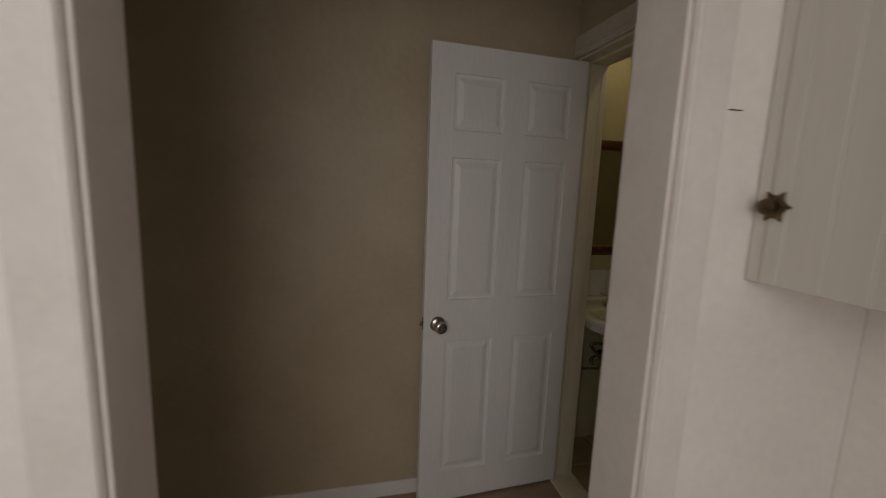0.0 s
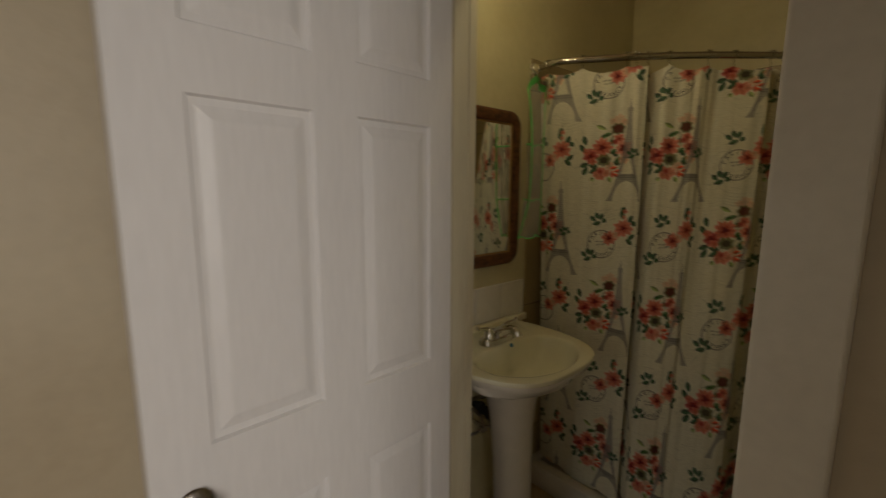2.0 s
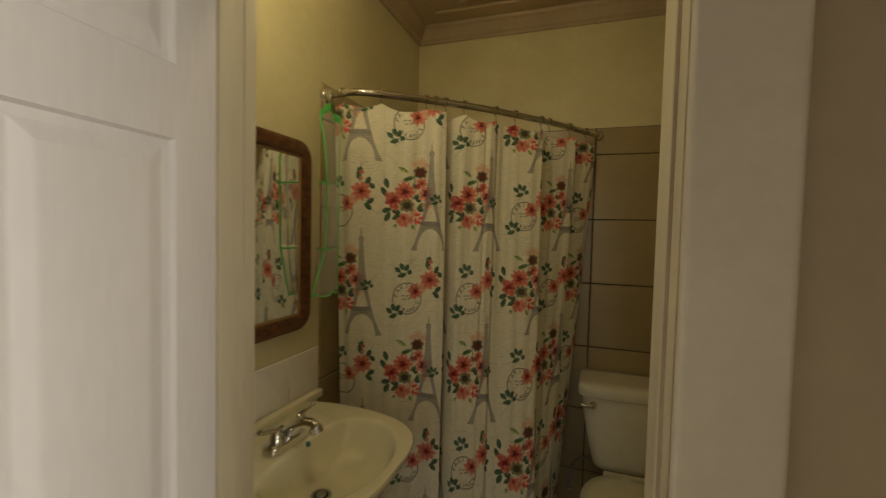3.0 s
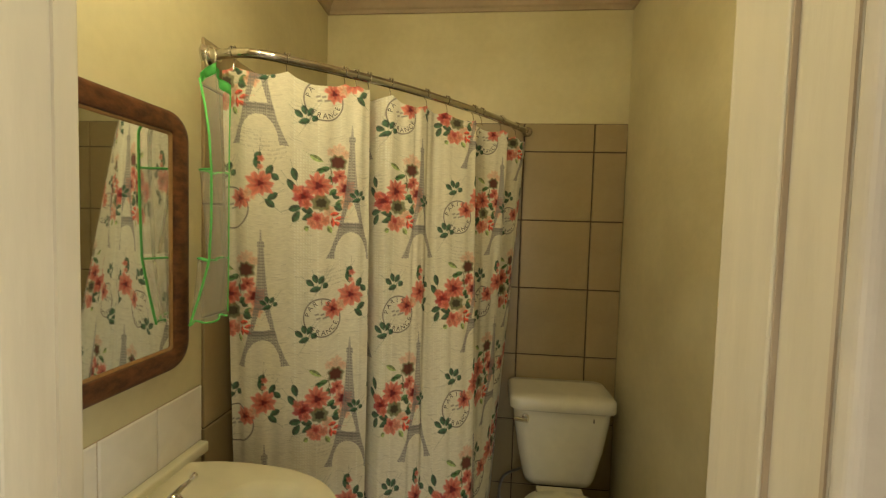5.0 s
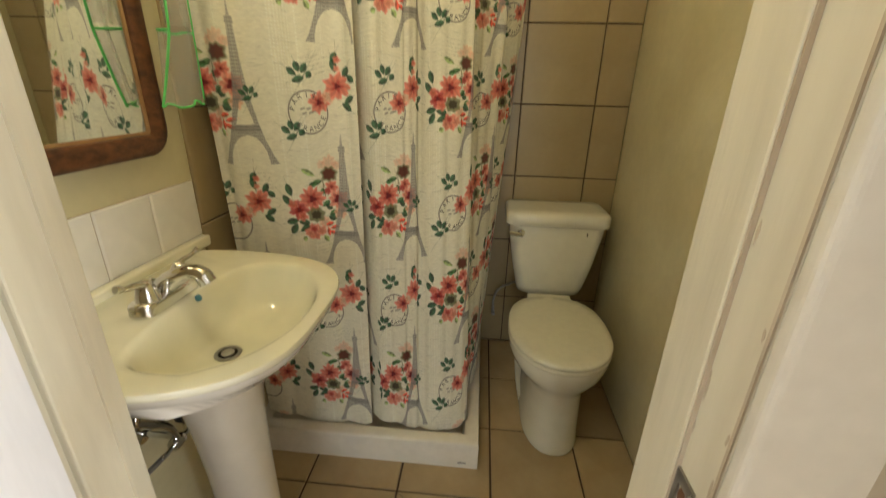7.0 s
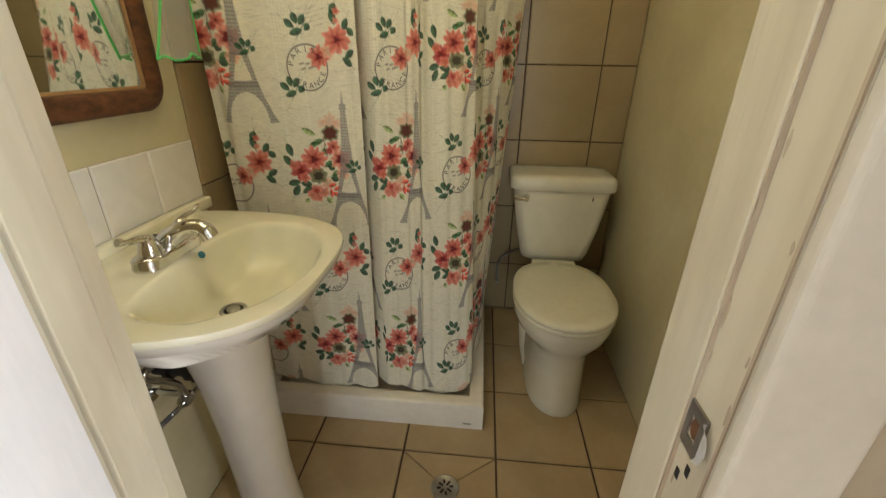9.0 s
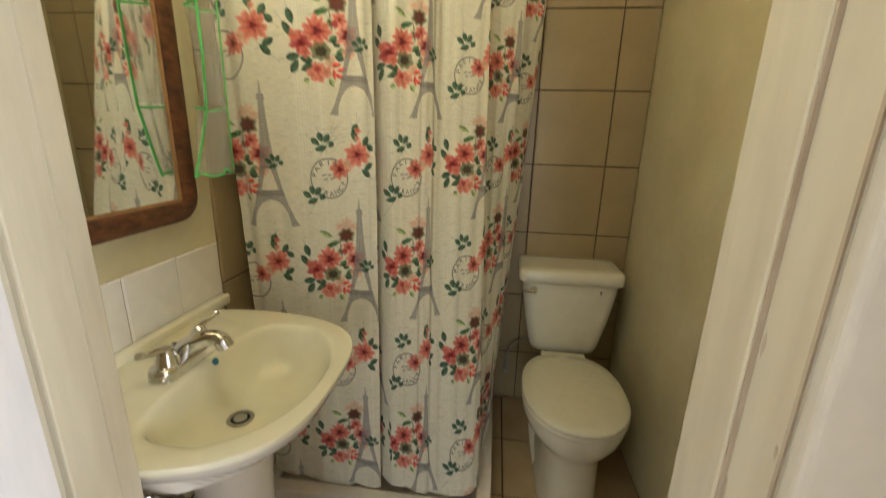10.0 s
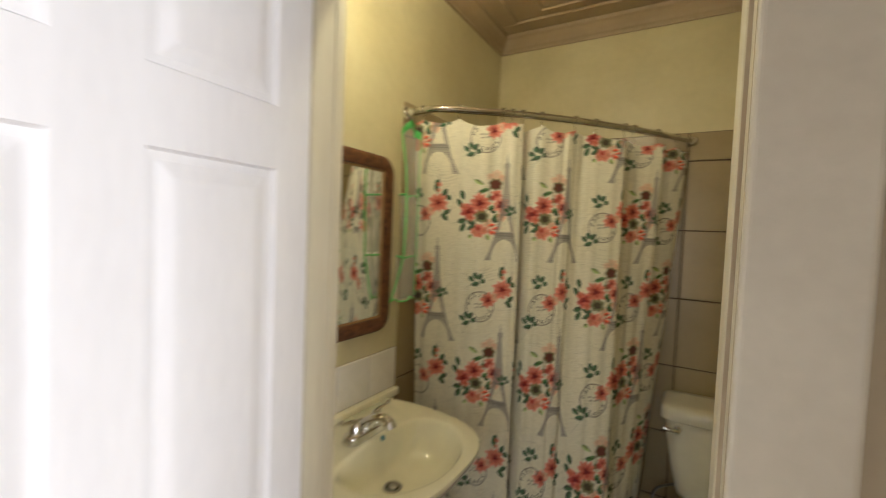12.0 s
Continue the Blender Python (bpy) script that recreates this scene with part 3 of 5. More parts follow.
part("pedestal", bm, M_SINKW, sink, "white porcelain pedestal", 60)
drain = part("drain_ring", lathe(bmesh.new(), [(0.012, 0.0), (0.026, 0.0), (0.0275, 0.002), (0.026, 0.004), (0.020, 0.0035), (0.019, -0.001), (0.012, -0.001)], pose(0.264, SYC - 0.005, SZ - 0.1175), 28), M_STEEL, sink, "dull steel drain ring", 40)
part("drain_hole", lathe(bmesh.new(), [(0.0, 0.0), (0.0195, 0.0), (0.0195, 0.0008), (0.0, 0.0008)], pose(0.264, SYC - 0.005, SZ - 0.1170), 24), M_DARK, drain)
part("stopper", lathe(bmesh.new(), [(0.0, 0.0), (0.013, 0.0), (0.0135, 0.003), (0.010, 0.005), (0.0, 0.0055)], pose(0.264, SYC - 0.005, SZ - 0.1155), 24), M_STEEL, drain, "", 40)
part("overflow_cap", lathe(bmesh.new(), [(0.0, 0.0), (0.0078, 0.0), (0.0078, 0.003), (0.0, 0.004)], pose(0.1905, SYC + 0.036, SZ - 0.012) @ Matrix.Rotation(radians(62), 4, "Y"), 20), M_BLUE, sink, "blue plastic overflow cap", 40)

# faucet with two lever handles, on the ledge behind the bowl
FX, FZ = 0.150, SZ + 0.001
K_F = 0.87


def fpart(name, bm, material, parent, label="", smooth=0.0):
    """A faucet part, drawn at full size and brought down to the small one."""
    at = Vector((FX, SYC, FZ))
    bmesh.ops.transform(bm, matrix=Matrix.Translation(at) @ Matrix.Scale(K_F, 4) @ Matrix.Translation(-at), verts=bm.verts)
    return part(name, bm, material, parent, label, smooth)


faucet = thing("faucet", (FX, SYC, FZ), "chrome two-handle faucet on the sink deck", "faucet")
bm = bmesh.new()
plan = rounded(0.064, 0.184, 0.030)
loft(bm, [[Vector((FX + x * s, SYC + y * (1 - (1 - s) * 0.35), FZ + h)) for x, y in plan] for s, h in ((1, 0), (1.03, 0.003), (1.0, 0.006), (0.98, 0.020), (0.93, 0.025), (0.78, 0.029), (0.55, 0.030))])
fpart("base", bm, M_CHROME, faucet, "", 40)
bm = bmesh.new()
pts = smooth_path([(FX - 0.004, SYC, FZ + 0.012), (FX + 0.004, SYC, FZ + 0.034), (FX + 0.030, SYC + 0.003, FZ + 0.056), (FX + 0.066, SYC + 0.006, FZ + 0.072), (FX + 0.094, SYC + 0.008, FZ + 0.068), (FX + 0.106, SYC + 0.009, FZ + 0.048)], 6)
tube(bm, pts, [0.029 - 0.011 * min(1, i / (len(pts) * 0.6)) + (0.0015 if i > len(pts) * 0.8 else 0) for i in range(len(pts))], 18)
fpart("spout", bm, M_CHROME, faucet, "", 50)
fpart("pop_up_knob", lathe(bmesh.new(), [(0.0025, 0), (0.0025, 0.030), (0.007, 0.034), (0.007, 0.040), (0.0, 0.043)], pose(FX - 0.022, SYC, FZ + 0.012), 16), M_CHROME, faucet, "", 40)
for s in (-1, 1):
    hy = SYC + 0.006 + s * 0.054
    h = fpart("handle", lathe(bmesh.new(), [(0.0, 0.0), (0.029, 0.0), (0.029, 0.014), (0.026, 0.017), (0.022, 0.034), (0.018, 0.046), (0.013, 0.052), (0.007, 0.058), (0.0, 0.060)], pose(FX, hy, FZ + 0.012), 28), M_CHROME, faucet, "", 50)
    pts = smooth_path([(FX, hy, FZ + 0.062), (FX + s * 0.002, hy + s * 0.020, FZ + 0.069), (FX + s * 0.006, hy + s * 0.042, FZ + 0.072), (FX + s * 0.010, hy + s * 0.062, FZ + 0.080)], 5)
    fpart("lever", tube(bmesh.new(), pts, [0.0100 - 0.0045 * min(1, 1.5 * i / len(pts)) + (0.003 if i > len(pts) - 4 else 0) for i in range(len(pts))], 12), M_CHROME, h, "", 50)

# supply stop and hose under the sink
valve = thing("supply_valve", (0.02, 1.70, 0.58), "chrome supply valve with braided hoses under the sink", "valve")
part("escutcheon", lathe(bmesh.new(), [(0.0, 0), (0.030, 0), (0.026, 0.006), (0.010, 0.010), (0.0, 0.010)], Matrix.Translation((0.0, 1.765, 0.475)) @ Matrix.Rotation(radians(90), 4, "Y"), 24), M_CHROME, valve, "", 40)
part("pipe", tube(bmesh.new(), [(0.0, 1.765, 0.475), (0.105, 1.765, 0.475)], 0.008, 12), M_CHROME, valve, "", 60)
part("white_tag", boxes((0.10, 0.112, 1.800, 1.806, 0.452, 0.482), bevel=0.002), M_WTRIM, valve, "frayed white plastic tag")
part("supply_pipe", tube(bmesh.new(), [(0.09, 1.60, 0.475), (0.10, 1.72, 0.472)], 0.006, 10), M_STEEL, valve, "", 60)
part("valve_body", lathe(bmesh.new(), [(0.0, 0), (0.013, 0), (0.015, 0.006), (0.015, 0.030), (0.010, 0.036), (0.0, 0.036)], Matrix.Translation((0.10, 1.735, 0.475)) @ Matrix.Rotation(radians(-90), 4, "X"), 20), M_CHROME, valve, "", 40)
part("valve_handle", boxes((0.087, 0.117, 1.788, 1.798, 0.460, 0.490), bevel=0.004, seg=2), M_CHROME, valve)
part("valve_stem", tube(bmesh.new(), [(0.102, 1.70, 0.475), (0.102, 1.79, 0.475)], 0.005, 10), M_CHROME, valve, "", 60)
part("hose", tube(bmesh.new(), smooth_path([(0.102, 1.752, 0.486), (0.100, 1.735, 0.535), (0.095, 1.690, 0.585), (0.095, 1.672, 0.607), (0.098, 1.690, 0.620), (0.11, 1.75, 0.618), (0.13, 1.80, 0.63)], 8), 0.0085, 12), M_ROD, valve, "braided steel hose", 60)
trap = thing("sink_trap", (0.06, 1.80, 0.56), "black plastic drain trap behind the pedestal", "pipe")
part("trap_pipe", tube(bmesh.new(), smooth_path([(0.0, 1.80, 0.52), (0.06, 1.80, 0.52), (0.12, 1.80, 0.525), (0.17, 1.795, 0.55)], 6), 0.019, 16), M_BLACK, trap, "", 60)
part("slip_nut", lathe(bmesh.new(), [(0.019, 0), (0.029, 0.002), (0.029, 0.020), (0.019, 0.022)], Matrix.Translation((0.085, 1.80, 0.522)) @ Matrix.Rotation(radians(90), 4, "Y"), 12), M_BLACK, trap, "", 30)
part("slip_nut", lathe(bmesh.new(), [(0.019, 0), (0.027, 0.002), (0.027, 0.016), (0.019, 0.018)], Matrix.Translation((0.030, 1.80, 0.52)) @ Matrix.Rotation(radians(90), 4, "Y"), 12), M_BLACK, trap, "", 30)

# ---- mirror ----
MY0, MY1, MZ0, MZ1, MF = 1.590, 2.039, 1.098, 1.716, 0.048
mirror = thing("wall_mirror", (0.0, (MY0 + MY1) / 2, MZ0), "wall mirror in a rounded brown wooden frame", "mirror")
mc = Vector((0, (MY0 + MY1) / 2, (MZ0 + MZ1) / 2))
W, H = MY1 - MY0, MZ1 - MZ0
bm = bmesh.new()
ringsets = []
for inset, depth, r in ((0.0, 0.001, 0.062), (0.0, 0.016, 0.062), (0.004, 0.021, 0.058), (0.014, 0.024, 0.048), (MF - 0.012, 0.022, 0.018), (MF - 0.003, 0.017, 0.010), (MF, 0.009, 0.008), (MF, 0.001, 0.008)):
    ringsets.append([mc + Vector((depth, -y, z)) for y, z in rounded(W - 2 * inset, H - 2 * inset, r)])
loft(bm, ringsets, cap0=False, cap1=False)
part("mirror_frame", bm, M_WOOD, mirror, "dark brown grained wooden frame", 35)
bm = bmesh.new()
ringsets = [[mc + Vector((d, -y, z)) for y, z in rounded(W - 2 * i, H - 2 * i, 0.008)] for i, d in ((MF - 0.0005, 0.0125), (MF + 0.004, 0.0115), (MF + 0.006, 0.0085))]
loft(bm, ringsets, cap0=False, cap1=False)
part("gilt_slip", bm, M_GILT, mirror, "worn gilt inner edge")
bm = bmesh.new()
loft(bm, [[mc + Vector((d, -y, z)) for y, z in rounded(W - 2 * MF + 0.004, H - 2 * MF + 0.004, 0.008)] for d in (0.004, 0.008)])
part("mirror_glass", bm, M_MIRROR, mirror, "silvered mirror glass")

# ---- toilet ----
TX = 1.100
toilet = thing("toilet", (TX, 2.62, 0), "bone-coloured two-piece toilet with its lid down", "toilet")


def egg(cx, yc, a, bf, bb, n=40, p=1.0):
    """Egg outline: half-width a, reach bf to the front (-y) and bb to the back."""
    out = []
    for i in range(n):
        t = 2 * math.pi * i / n
        c, s = math.cos(t), math.sin(t)
        k = bf if s < 0 else bb
        q = p if s < 0 else 0.72
        out.append((cx + a * math.copysign(abs(c) ** (0.92 if s < 0 else 0.80), c), yc + k * math.copysign(abs(s) ** q, s)))
    return out


def stack(rows):
    return loft(bmesh.new(), [[Vector((x, y, z)) for x, y in o] for o, z in rows])


part("bowl", stack([(egg(TX, 2.46, 0.110, 0.205, 0.34, p=0.82), 0.0), (egg(TX, 2.46, 0.112, 0.208, 0.34, p=0.82), 0.012), (egg(TX, 2.46, 0.107, 0.200, 0.33, p=0.82), 0.04), (egg(TX, 2.46, 0.105, 0.190, 0.33, p=0.82), 0.17),
                    (egg(TX, 2.455, 0.106, 0.186, 0.33, p=0.85), 0.240), (egg(TX, 2.45, 0.112, 0.190, 0.33, p=0.88), 0.268), (egg(TX, 2.45, 0.140, 0.206, 0.33, p=0.95), 0.292), (egg(TX, 2.45, 0.170, 0.222, 0.33), 0.325), (egg(TX, 2.45, 0.183, 0.230, 0.33), 0.362), (egg(TX, 2.45, 0.184, 0.230, 0.33), 0.385)]), M_TOILET, toilet, "", 60)
for s in (-1, 1):
    part("trapway", tube(bmesh.new(), smooth_path([(TX + s * 0.078, 2.50, 0.30), (TX + s * 0.098, 2.60, 0.24), (TX + s * 0.100, 2.68, 0.15), (TX + s * 0.095, 2.62, 0.06), (TX + s * 0.088, 2.52, 0.03)], 6), 0.028, 14), M_TOILET, toilet, "", 60)
seat = part("seat", stack([(egg(TX, 2.445, 0.182, 0.226, 0.262), 0.386), (egg(TX, 2.445, 0.187, 0.231, 0.264), 0.391), (egg(TX, 2.445, 0.187, 0.231, 0.264), 0.399), (egg(TX, 2.445, 0.183, 0.227, 0.262), 0.404)]), M_SEAT, toilet, "", 50)
part("seat_lid", stack([(egg(TX, 2.445, 0.183, 0.228, 0.264), 0.4055), (egg(TX, 2.445, 0.187, 0.232, 0.266), 0.410), (egg(TX, 2.445, 0.187, 0.232, 0.266), 0.419), (egg(TX, 2.445, 0.182, 0.227, 0.262), 0.4245), (egg(TX, 2.445, 0.150, 0.19, 0.22), 0.427)]), M_SEAT, toilet, "closed lid", 50)
part("hinge_bar", boxes((TX - 0.092, TX + 0.092, 2.700, 2.742, 0.388, 0.421), bevel=0.006, seg=2), M_SEAT, toilet)


def tank_ring(w, y0, y1, z, r, bow=0.012):
    pts = []
    for x, y in rounded(w, y1 - y0, r, 6):
        yy = (y0 + y1) / 2 + y
        if y < 0:
            yy -= bow * (1 - (2 * x / w) ** 2) * (-2 * y / (y1 - y0))
        pts.append(Vector((TX + 0.010 + x, yy, z)))
    return pts


bm = bmesh.new()
loft(bm, [tank_ring(0.250, 2.800, 2.965, 0.392, 0.05), tank_ring(0.288, 2.780, 2.972, 0.405, 0.05), tank_ring(0.300, 2.776, 2.975, 0.43, 0.045), tank_ring(0.352, 2.768, 2.978, 0.55, 0.042), tank_ring(0.392, 2.762, 2.980, 0.68, 0.04), tank_ring(0.400, 2.760, 2.980, 0.724, 0.04)])
part("tank", bm, M_TOILET, toilet, "", 60)
bm = bmesh.new()
loft(bm, [tank_ring(0.410, 2.752, 2.986, 0.7245, 0.04), tank_ring(0.432, 2.744, 2.990, 0.730, 0.042), tank_ring(0.434, 2.743, 2.990, 0.760, 0.042), tank_ring(0.428, 2.746, 2.988, 0.774, 0.04), tank_ring(0.405, 2.756, 2.980, 0.782, 0.036), tank_ring(0.30, 2.80, 2.94, 0.784, 0.03)])
part("tank_lid", bm, M_TOILET, toilet, "", 60)
LX, LZ = TX + 0.010 - 0.152, 0.694
lev = part("flush_lever", lathe(bmesh.new(), [(0.0, 0), (0.016, 0), (0.015, 0.006), (0.008, 0.010), (0.008, 0.022), (0.0, 0.022)], Matrix.Translation((LX, 2.757, LZ)) @ Matrix.Rotation(radians(90), 4, "X"), 20), M_CHROME, toilet, "chrome flush lever", 40)
part("lever_arm", tube(bmesh.new(), smooth_path([(LX + 0.006, 2.731, LZ - 0.001), (LX - 0.014, 2.727, LZ + 0.001), (LX - 0.050, 2.727, LZ + 0.007)], 5), [0.0105] * 3 + [0.009] * 8, 12), M_CHROME, lev, "", 50)
part("chip_mark", boxes((TX + 0.128, TX + 0.132, 2.7485, 2.7515, 0.690, 0.706)), M_DARK, toilet, "small dark chip in the glaze")
part("bolt_gasket", boxes((TX - 0.075, TX + 0.095, 2.80, 2.95, 0.380, 0.3925)), M_BLACK, toilet)
hose = thing("toilet_supply", (0.87, 2.99, 0.2), "dull steel water valve and hose beside the toilet", "valve")
part("stub", tube(bmesh.new(), [(0.875, 2.992, 0.20), (0.875, 2.925, 0.20)], 0.008, 12), M_STEEL, hose, "", 60)
part("valve_handle", boxes((0.866, 0.884, 2.912, 2.925, 0.193, 0.207), bevel=0.004, seg=2), M_STEEL, hose)
part("hose", tube(bmesh.new(), smooth_path([(0.875, 2.935, 0.205), (0.874, 2.945, 0.27), (0.900, 2.950, 0.33), (0.985, 2.92, 0.393)], 8), 0.006, 10), M_STEEL, hose, "", 60)

# ---- shower tray ----
TRX, TRY = 0.819, 2.166
tray = thing("shower_tray", (0.41, 2.58, 0), "white acrylic shower tray with a raised lip", "shower tray")
bm = bmesh.new()


def tray_ring(i, z, front=None):
    f = i if front is None else front
    return [Vector((0.003 + min(i, 0.05), TRY + f, z)), Vector((TRX - i, TRY + f, z)), Vector((TRX - i, BY1 - 0.014 - min(i, 0.05), z)), Vector((0.003 + min(i, 0.05), BY1 - 0.014 - min(i, 0.05), z))]


loft(bm, [tray_ring(0.0, 0.0), tray_ring(0.0, 0.100), tray_ring(0.004, 0.108), tray_ring(0.010, 0.111), tray_ring(0.040, 0.109), tray_ring(0.052, 0.104), tray_ring(0.062, 0.055), tray_ring(0.10, 0.042)])
part("tray", bm, M_TRAY, tray, "", 40)
part("maker_plate", boxes((0.748, 0.778, TRY - 0.0012, TRY + 0.0005, 0.020, 0.027)), M_STEEL, tray, "small grey plate")

# floor drain
fd = thing("floor_drain", (0.706, 1.902, 0), "round grey metal floor drain with slots", "drain")
part("cover", lathe(bmesh.new(), [(0.0, 0.0), (0.043, 0.0), (0.045, 0.002), (0.043, 0.004), (0.040, 0.0045), (0.038, 0.0035), (0.0, 0.0038)], pose(0.706, 1.930, 0.0), 32), M_STEEL, fd, "", 30)
for k in range(8):
    a = radians(45 * k + 12)
    r0, r1 = (0.008, 0.024) if k % 2 else (0.013, 0.026)
    bm = bmesh.new()
    box(bm, r0, r1, -0.0032, 0.0032, 0.0030, 0.0046)
    bmesh.ops.transform(bm, matrix=Matrix.Translation((0.706, 1.930, 0)) @ Matrix.Rotation(a, 4, "Z"), verts=bm.verts)
    part("slot", bm, M_DARK, fd)

# ---- shower rod, hooks, curtain ----
RODZ, RODR = 1.905, 0.0125
ROD = smooth_path([(0.030, 2.128, RODZ), (0.085, 2.117, RODZ), (0.135, 2.119, RODZ), (0.180, 2.140, RODZ), (0.222, 2.172, RODZ), (0.350, 2.268, RODZ), (0.500, 2.400, RODZ), (0.657, 2.572, RODZ), (0.790, 2.740, RODZ), (0.900, 2.905, RODZ), (0.940, 2.975, RODZ)], 10)
rod = thing("shower_rod", (0.45, 2.4, RODZ), "bent steel shower curtain rod between two walls", "shower rod")
part("bar", tube(bmesh.new(), ROD, RODR, 16), M_ROD, rod, "", 60)
part("flange", lathe(bmesh.new(), [(0.0, 0), (0.030, 0), (0.030, 0.005), (0.020, 0.012), (0.0165, 0.020), (0.0165, 0.034), (0.0, 0.034)], Matrix.Translation((0.001, 2.130, RODZ)) @ Matrix.Rotation(radians(90), 4, "Y"), 28), M_CHROME, rod, "", 40)
part("flange", lathe(bmesh.new(), [(0.0, 0), (0.022, 0), (0.021, 0.008), (0.0165, 0.014), (0.0165, 0.026), (0.0, 0.026)], Matrix.Translation((0.943, BY1 - 0.011, RODZ)) @ Matrix.Rotation(radians(90), 4, "X"), 28), M_ROD, rod, "", 40)

rp = np.array([[p.x, p.y] for p in ROD])
rod_len = np.concatenate([[0], np.cumsum(np.linalg.norm(np.diff(rp, axis=0), axis=1))])
LROD = rod_len[-1]
# foot of the curtain: along the front lip of the tray, then back along its side
FOOT = smooth_path([(0.040, 2.232, 0), (0.30, 2.228, 0), (0.56, 2.230, 0), (0.70, 2.235, 0), (0.752, 2.275, 0), (0.775, 2.42, 0), (0.790, 2.62, 0), (0.80, 2.80, 0)], 12)
fp = np.array([[p.x, p.y] for p in FOOT])
foot_len = np.concatenate([[0], np.cumsum(np.linalg.norm(np.diff(fp, axis=0), axis=1))])

# folds: place along the rod and depth behind it; each broad panel is turned a little outwards, with a short return behind its edge
FOLDS = [(0.0, 0.0), (0.425, -0.004), (0.432, -0.004), (0.442, 0.172), (0.482, 0.0), (0.50, -0.004), (0.60, -0.006), (0.64, -0.002), (0.70, 0.020), (0.71, 0.020), (0.865, -0.024), (0.875, -0.024),
         (0.895, 0.052), (0.905, 0.052), (1.08, -0.012), (1.09, -0.012), (1.11, 0.050), (1.12, 0.050), (1.20, 0.0), (1.30, 0.0)]
# shallow waves: place, depth, width
WAVES = [(0.047, 0.008, 0.016), (0.150, 0.007, 0.022), (0.262, 0.007, 0.024), (0.335, 0.006, 0.018), (0.395, -0.008, 0.016), (0.545, 0.006, 0.016), (0.600, 0.008, 0.010), (0.662, 0.008, 0.012), (0.775, 0.005, 0.016), (0.985, 0.006, 0.014)]
HOOKS_AT = [0.055, 0.195, 0.358, 0.393, 0.433, 0.508, 0.650, 0.745, 0.885, 0.933, 1.065, 1.190]


def pleat(s):
    d = np.zeros_like(s)
    at, depth = zip(*FOLDS)
    for off, w in ((-0.004, 0.25), (0.0, 0.5), (0.004, 0.25)):
        d += w * np.interp(s + off, at, depth)
    for at, depth, wide in WAVES:
        d += depth * np.exp(-((s - at) / wide) ** 2)
    return d


def sag(s):
    """How far the top edge hangs down between two hooks."""
    ends = [-0.02, *HOOKS_AT, 1.29]
    k = np.clip(np.searchsorted(ends, s) - 1, 0, len(ends) - 2)
    e = np.array(ends)
    f = (s - e[k]) / (e[k + 1] - e[k])
    return np.minimum(0.020, 0.13 * (e[k + 1] - e[k])) * 4 * f * (1 - f)


S0, S1 = 0.022, LROD - 0.025
s_fine = np.linspace(S0, S1, 4000)
px_, py_ = np.interp(s_fine, rod_len, rp[:, 0]), np.interp(s_fine, rod_len, rp[:, 1])
tx, ty = np.gradient(px_), np.gradient(py_)
tl = np.hypot(tx, ty)
nx, ny = -ty / tl, tx / tl
mx, my = px_ + nx * pleat(s_fine), py_ + ny * pleat(s_fine)
u_fine = np.concatenate([[0], np.cumsum(np.hypot(np.diff(mx), np.diff(my)))])
ULEN = u_fine[-1]
NU, NV = int(ULEN / 0.0021), 820
us = np.linspace(0, ULEN, NU)
ss = np.interp(us, u_fine, s_fine)


def curtain_points(u_s, v):
    """World places for places along the rod (u_s) and v from 0 at the top to 1 at the hem (same shapes)."""
    topx, topy = np.interp(u_s, rod_len, rp[:, 0]), np.interp(u_s, rod_len, rp[:, 1])
    f = (u_s - S0) / (S1 - S0)
    fl = np.interp(u_s, (S0, 0.43, 0.87, S1), (0.0, 0.390, 0.735, foot_len[-1]))
    botx, boty = np.interp(fl, foot_len, fp[:, 0]), np.interp(fl, foot_len, fp[:, 1])
    tnx, tny = np.interp(u_s, s_fine, nx), np.interp(u_s, s_fine, ny)
    w = np.clip(v * 1.0, 0, 1)
    x, y = topx * (1 - w) + botx * w, topy * (1 - w) + boty * w
    d = pleat(u_s + 0.006 * np.sin(3 * v + 9 * u_s)) * (1.0 - 0.45 * v) - 0.004
    d = d + 0.0045 * np.sin(u_s * 38 + 1.6 * v) * (0.3 + 0.7 * v) + 0.0016 * np.sin(u_s * 120 + 5 * v) + 0.0010 * np.sin(u_s * 61 + 37 * v) * np.sin(23 * v + 8 * u_s)
    x, y = x + tnx * d, y + tny * d
    # the top edge sags between the hooks
    top = 1.872 - sag(u_s) - 0.012 * np.clip(f - 0.25, 0, 1)
    hem = 0.110 + 0.014 * np.sin(u_s * 14 + 1.0) + 0.004 * np.sin(u_s * 60)
    return x, y, top * (1 - v) + hem * v


VV, UU = np.meshgrid(np.linspace(0, 1, NV), ss, indexing="ij")
X, Y, Z = curtain_points(UU, VV)
UA = np.broadcast_to(us, (NV, NU))

# the print, laid out on the flat cloth: u along, z up
rng = np.random.RandomState(3)
PRINT = np.empty((NV, NU, 3), np.float32)
PRINT[:] = (0.88, 0.852, 0.71)
weave = rng.rand(NV, NU).astype(np.float32)
weave = (weave + np.roll(weave, 1, 1) + np.roll(weave, 2, 1) + np.roll(weave, 3, 1) + np.roll(weave, -1, 1)) / 5
PRINT *= (0.82 + 0.30 * weave)[..., None]
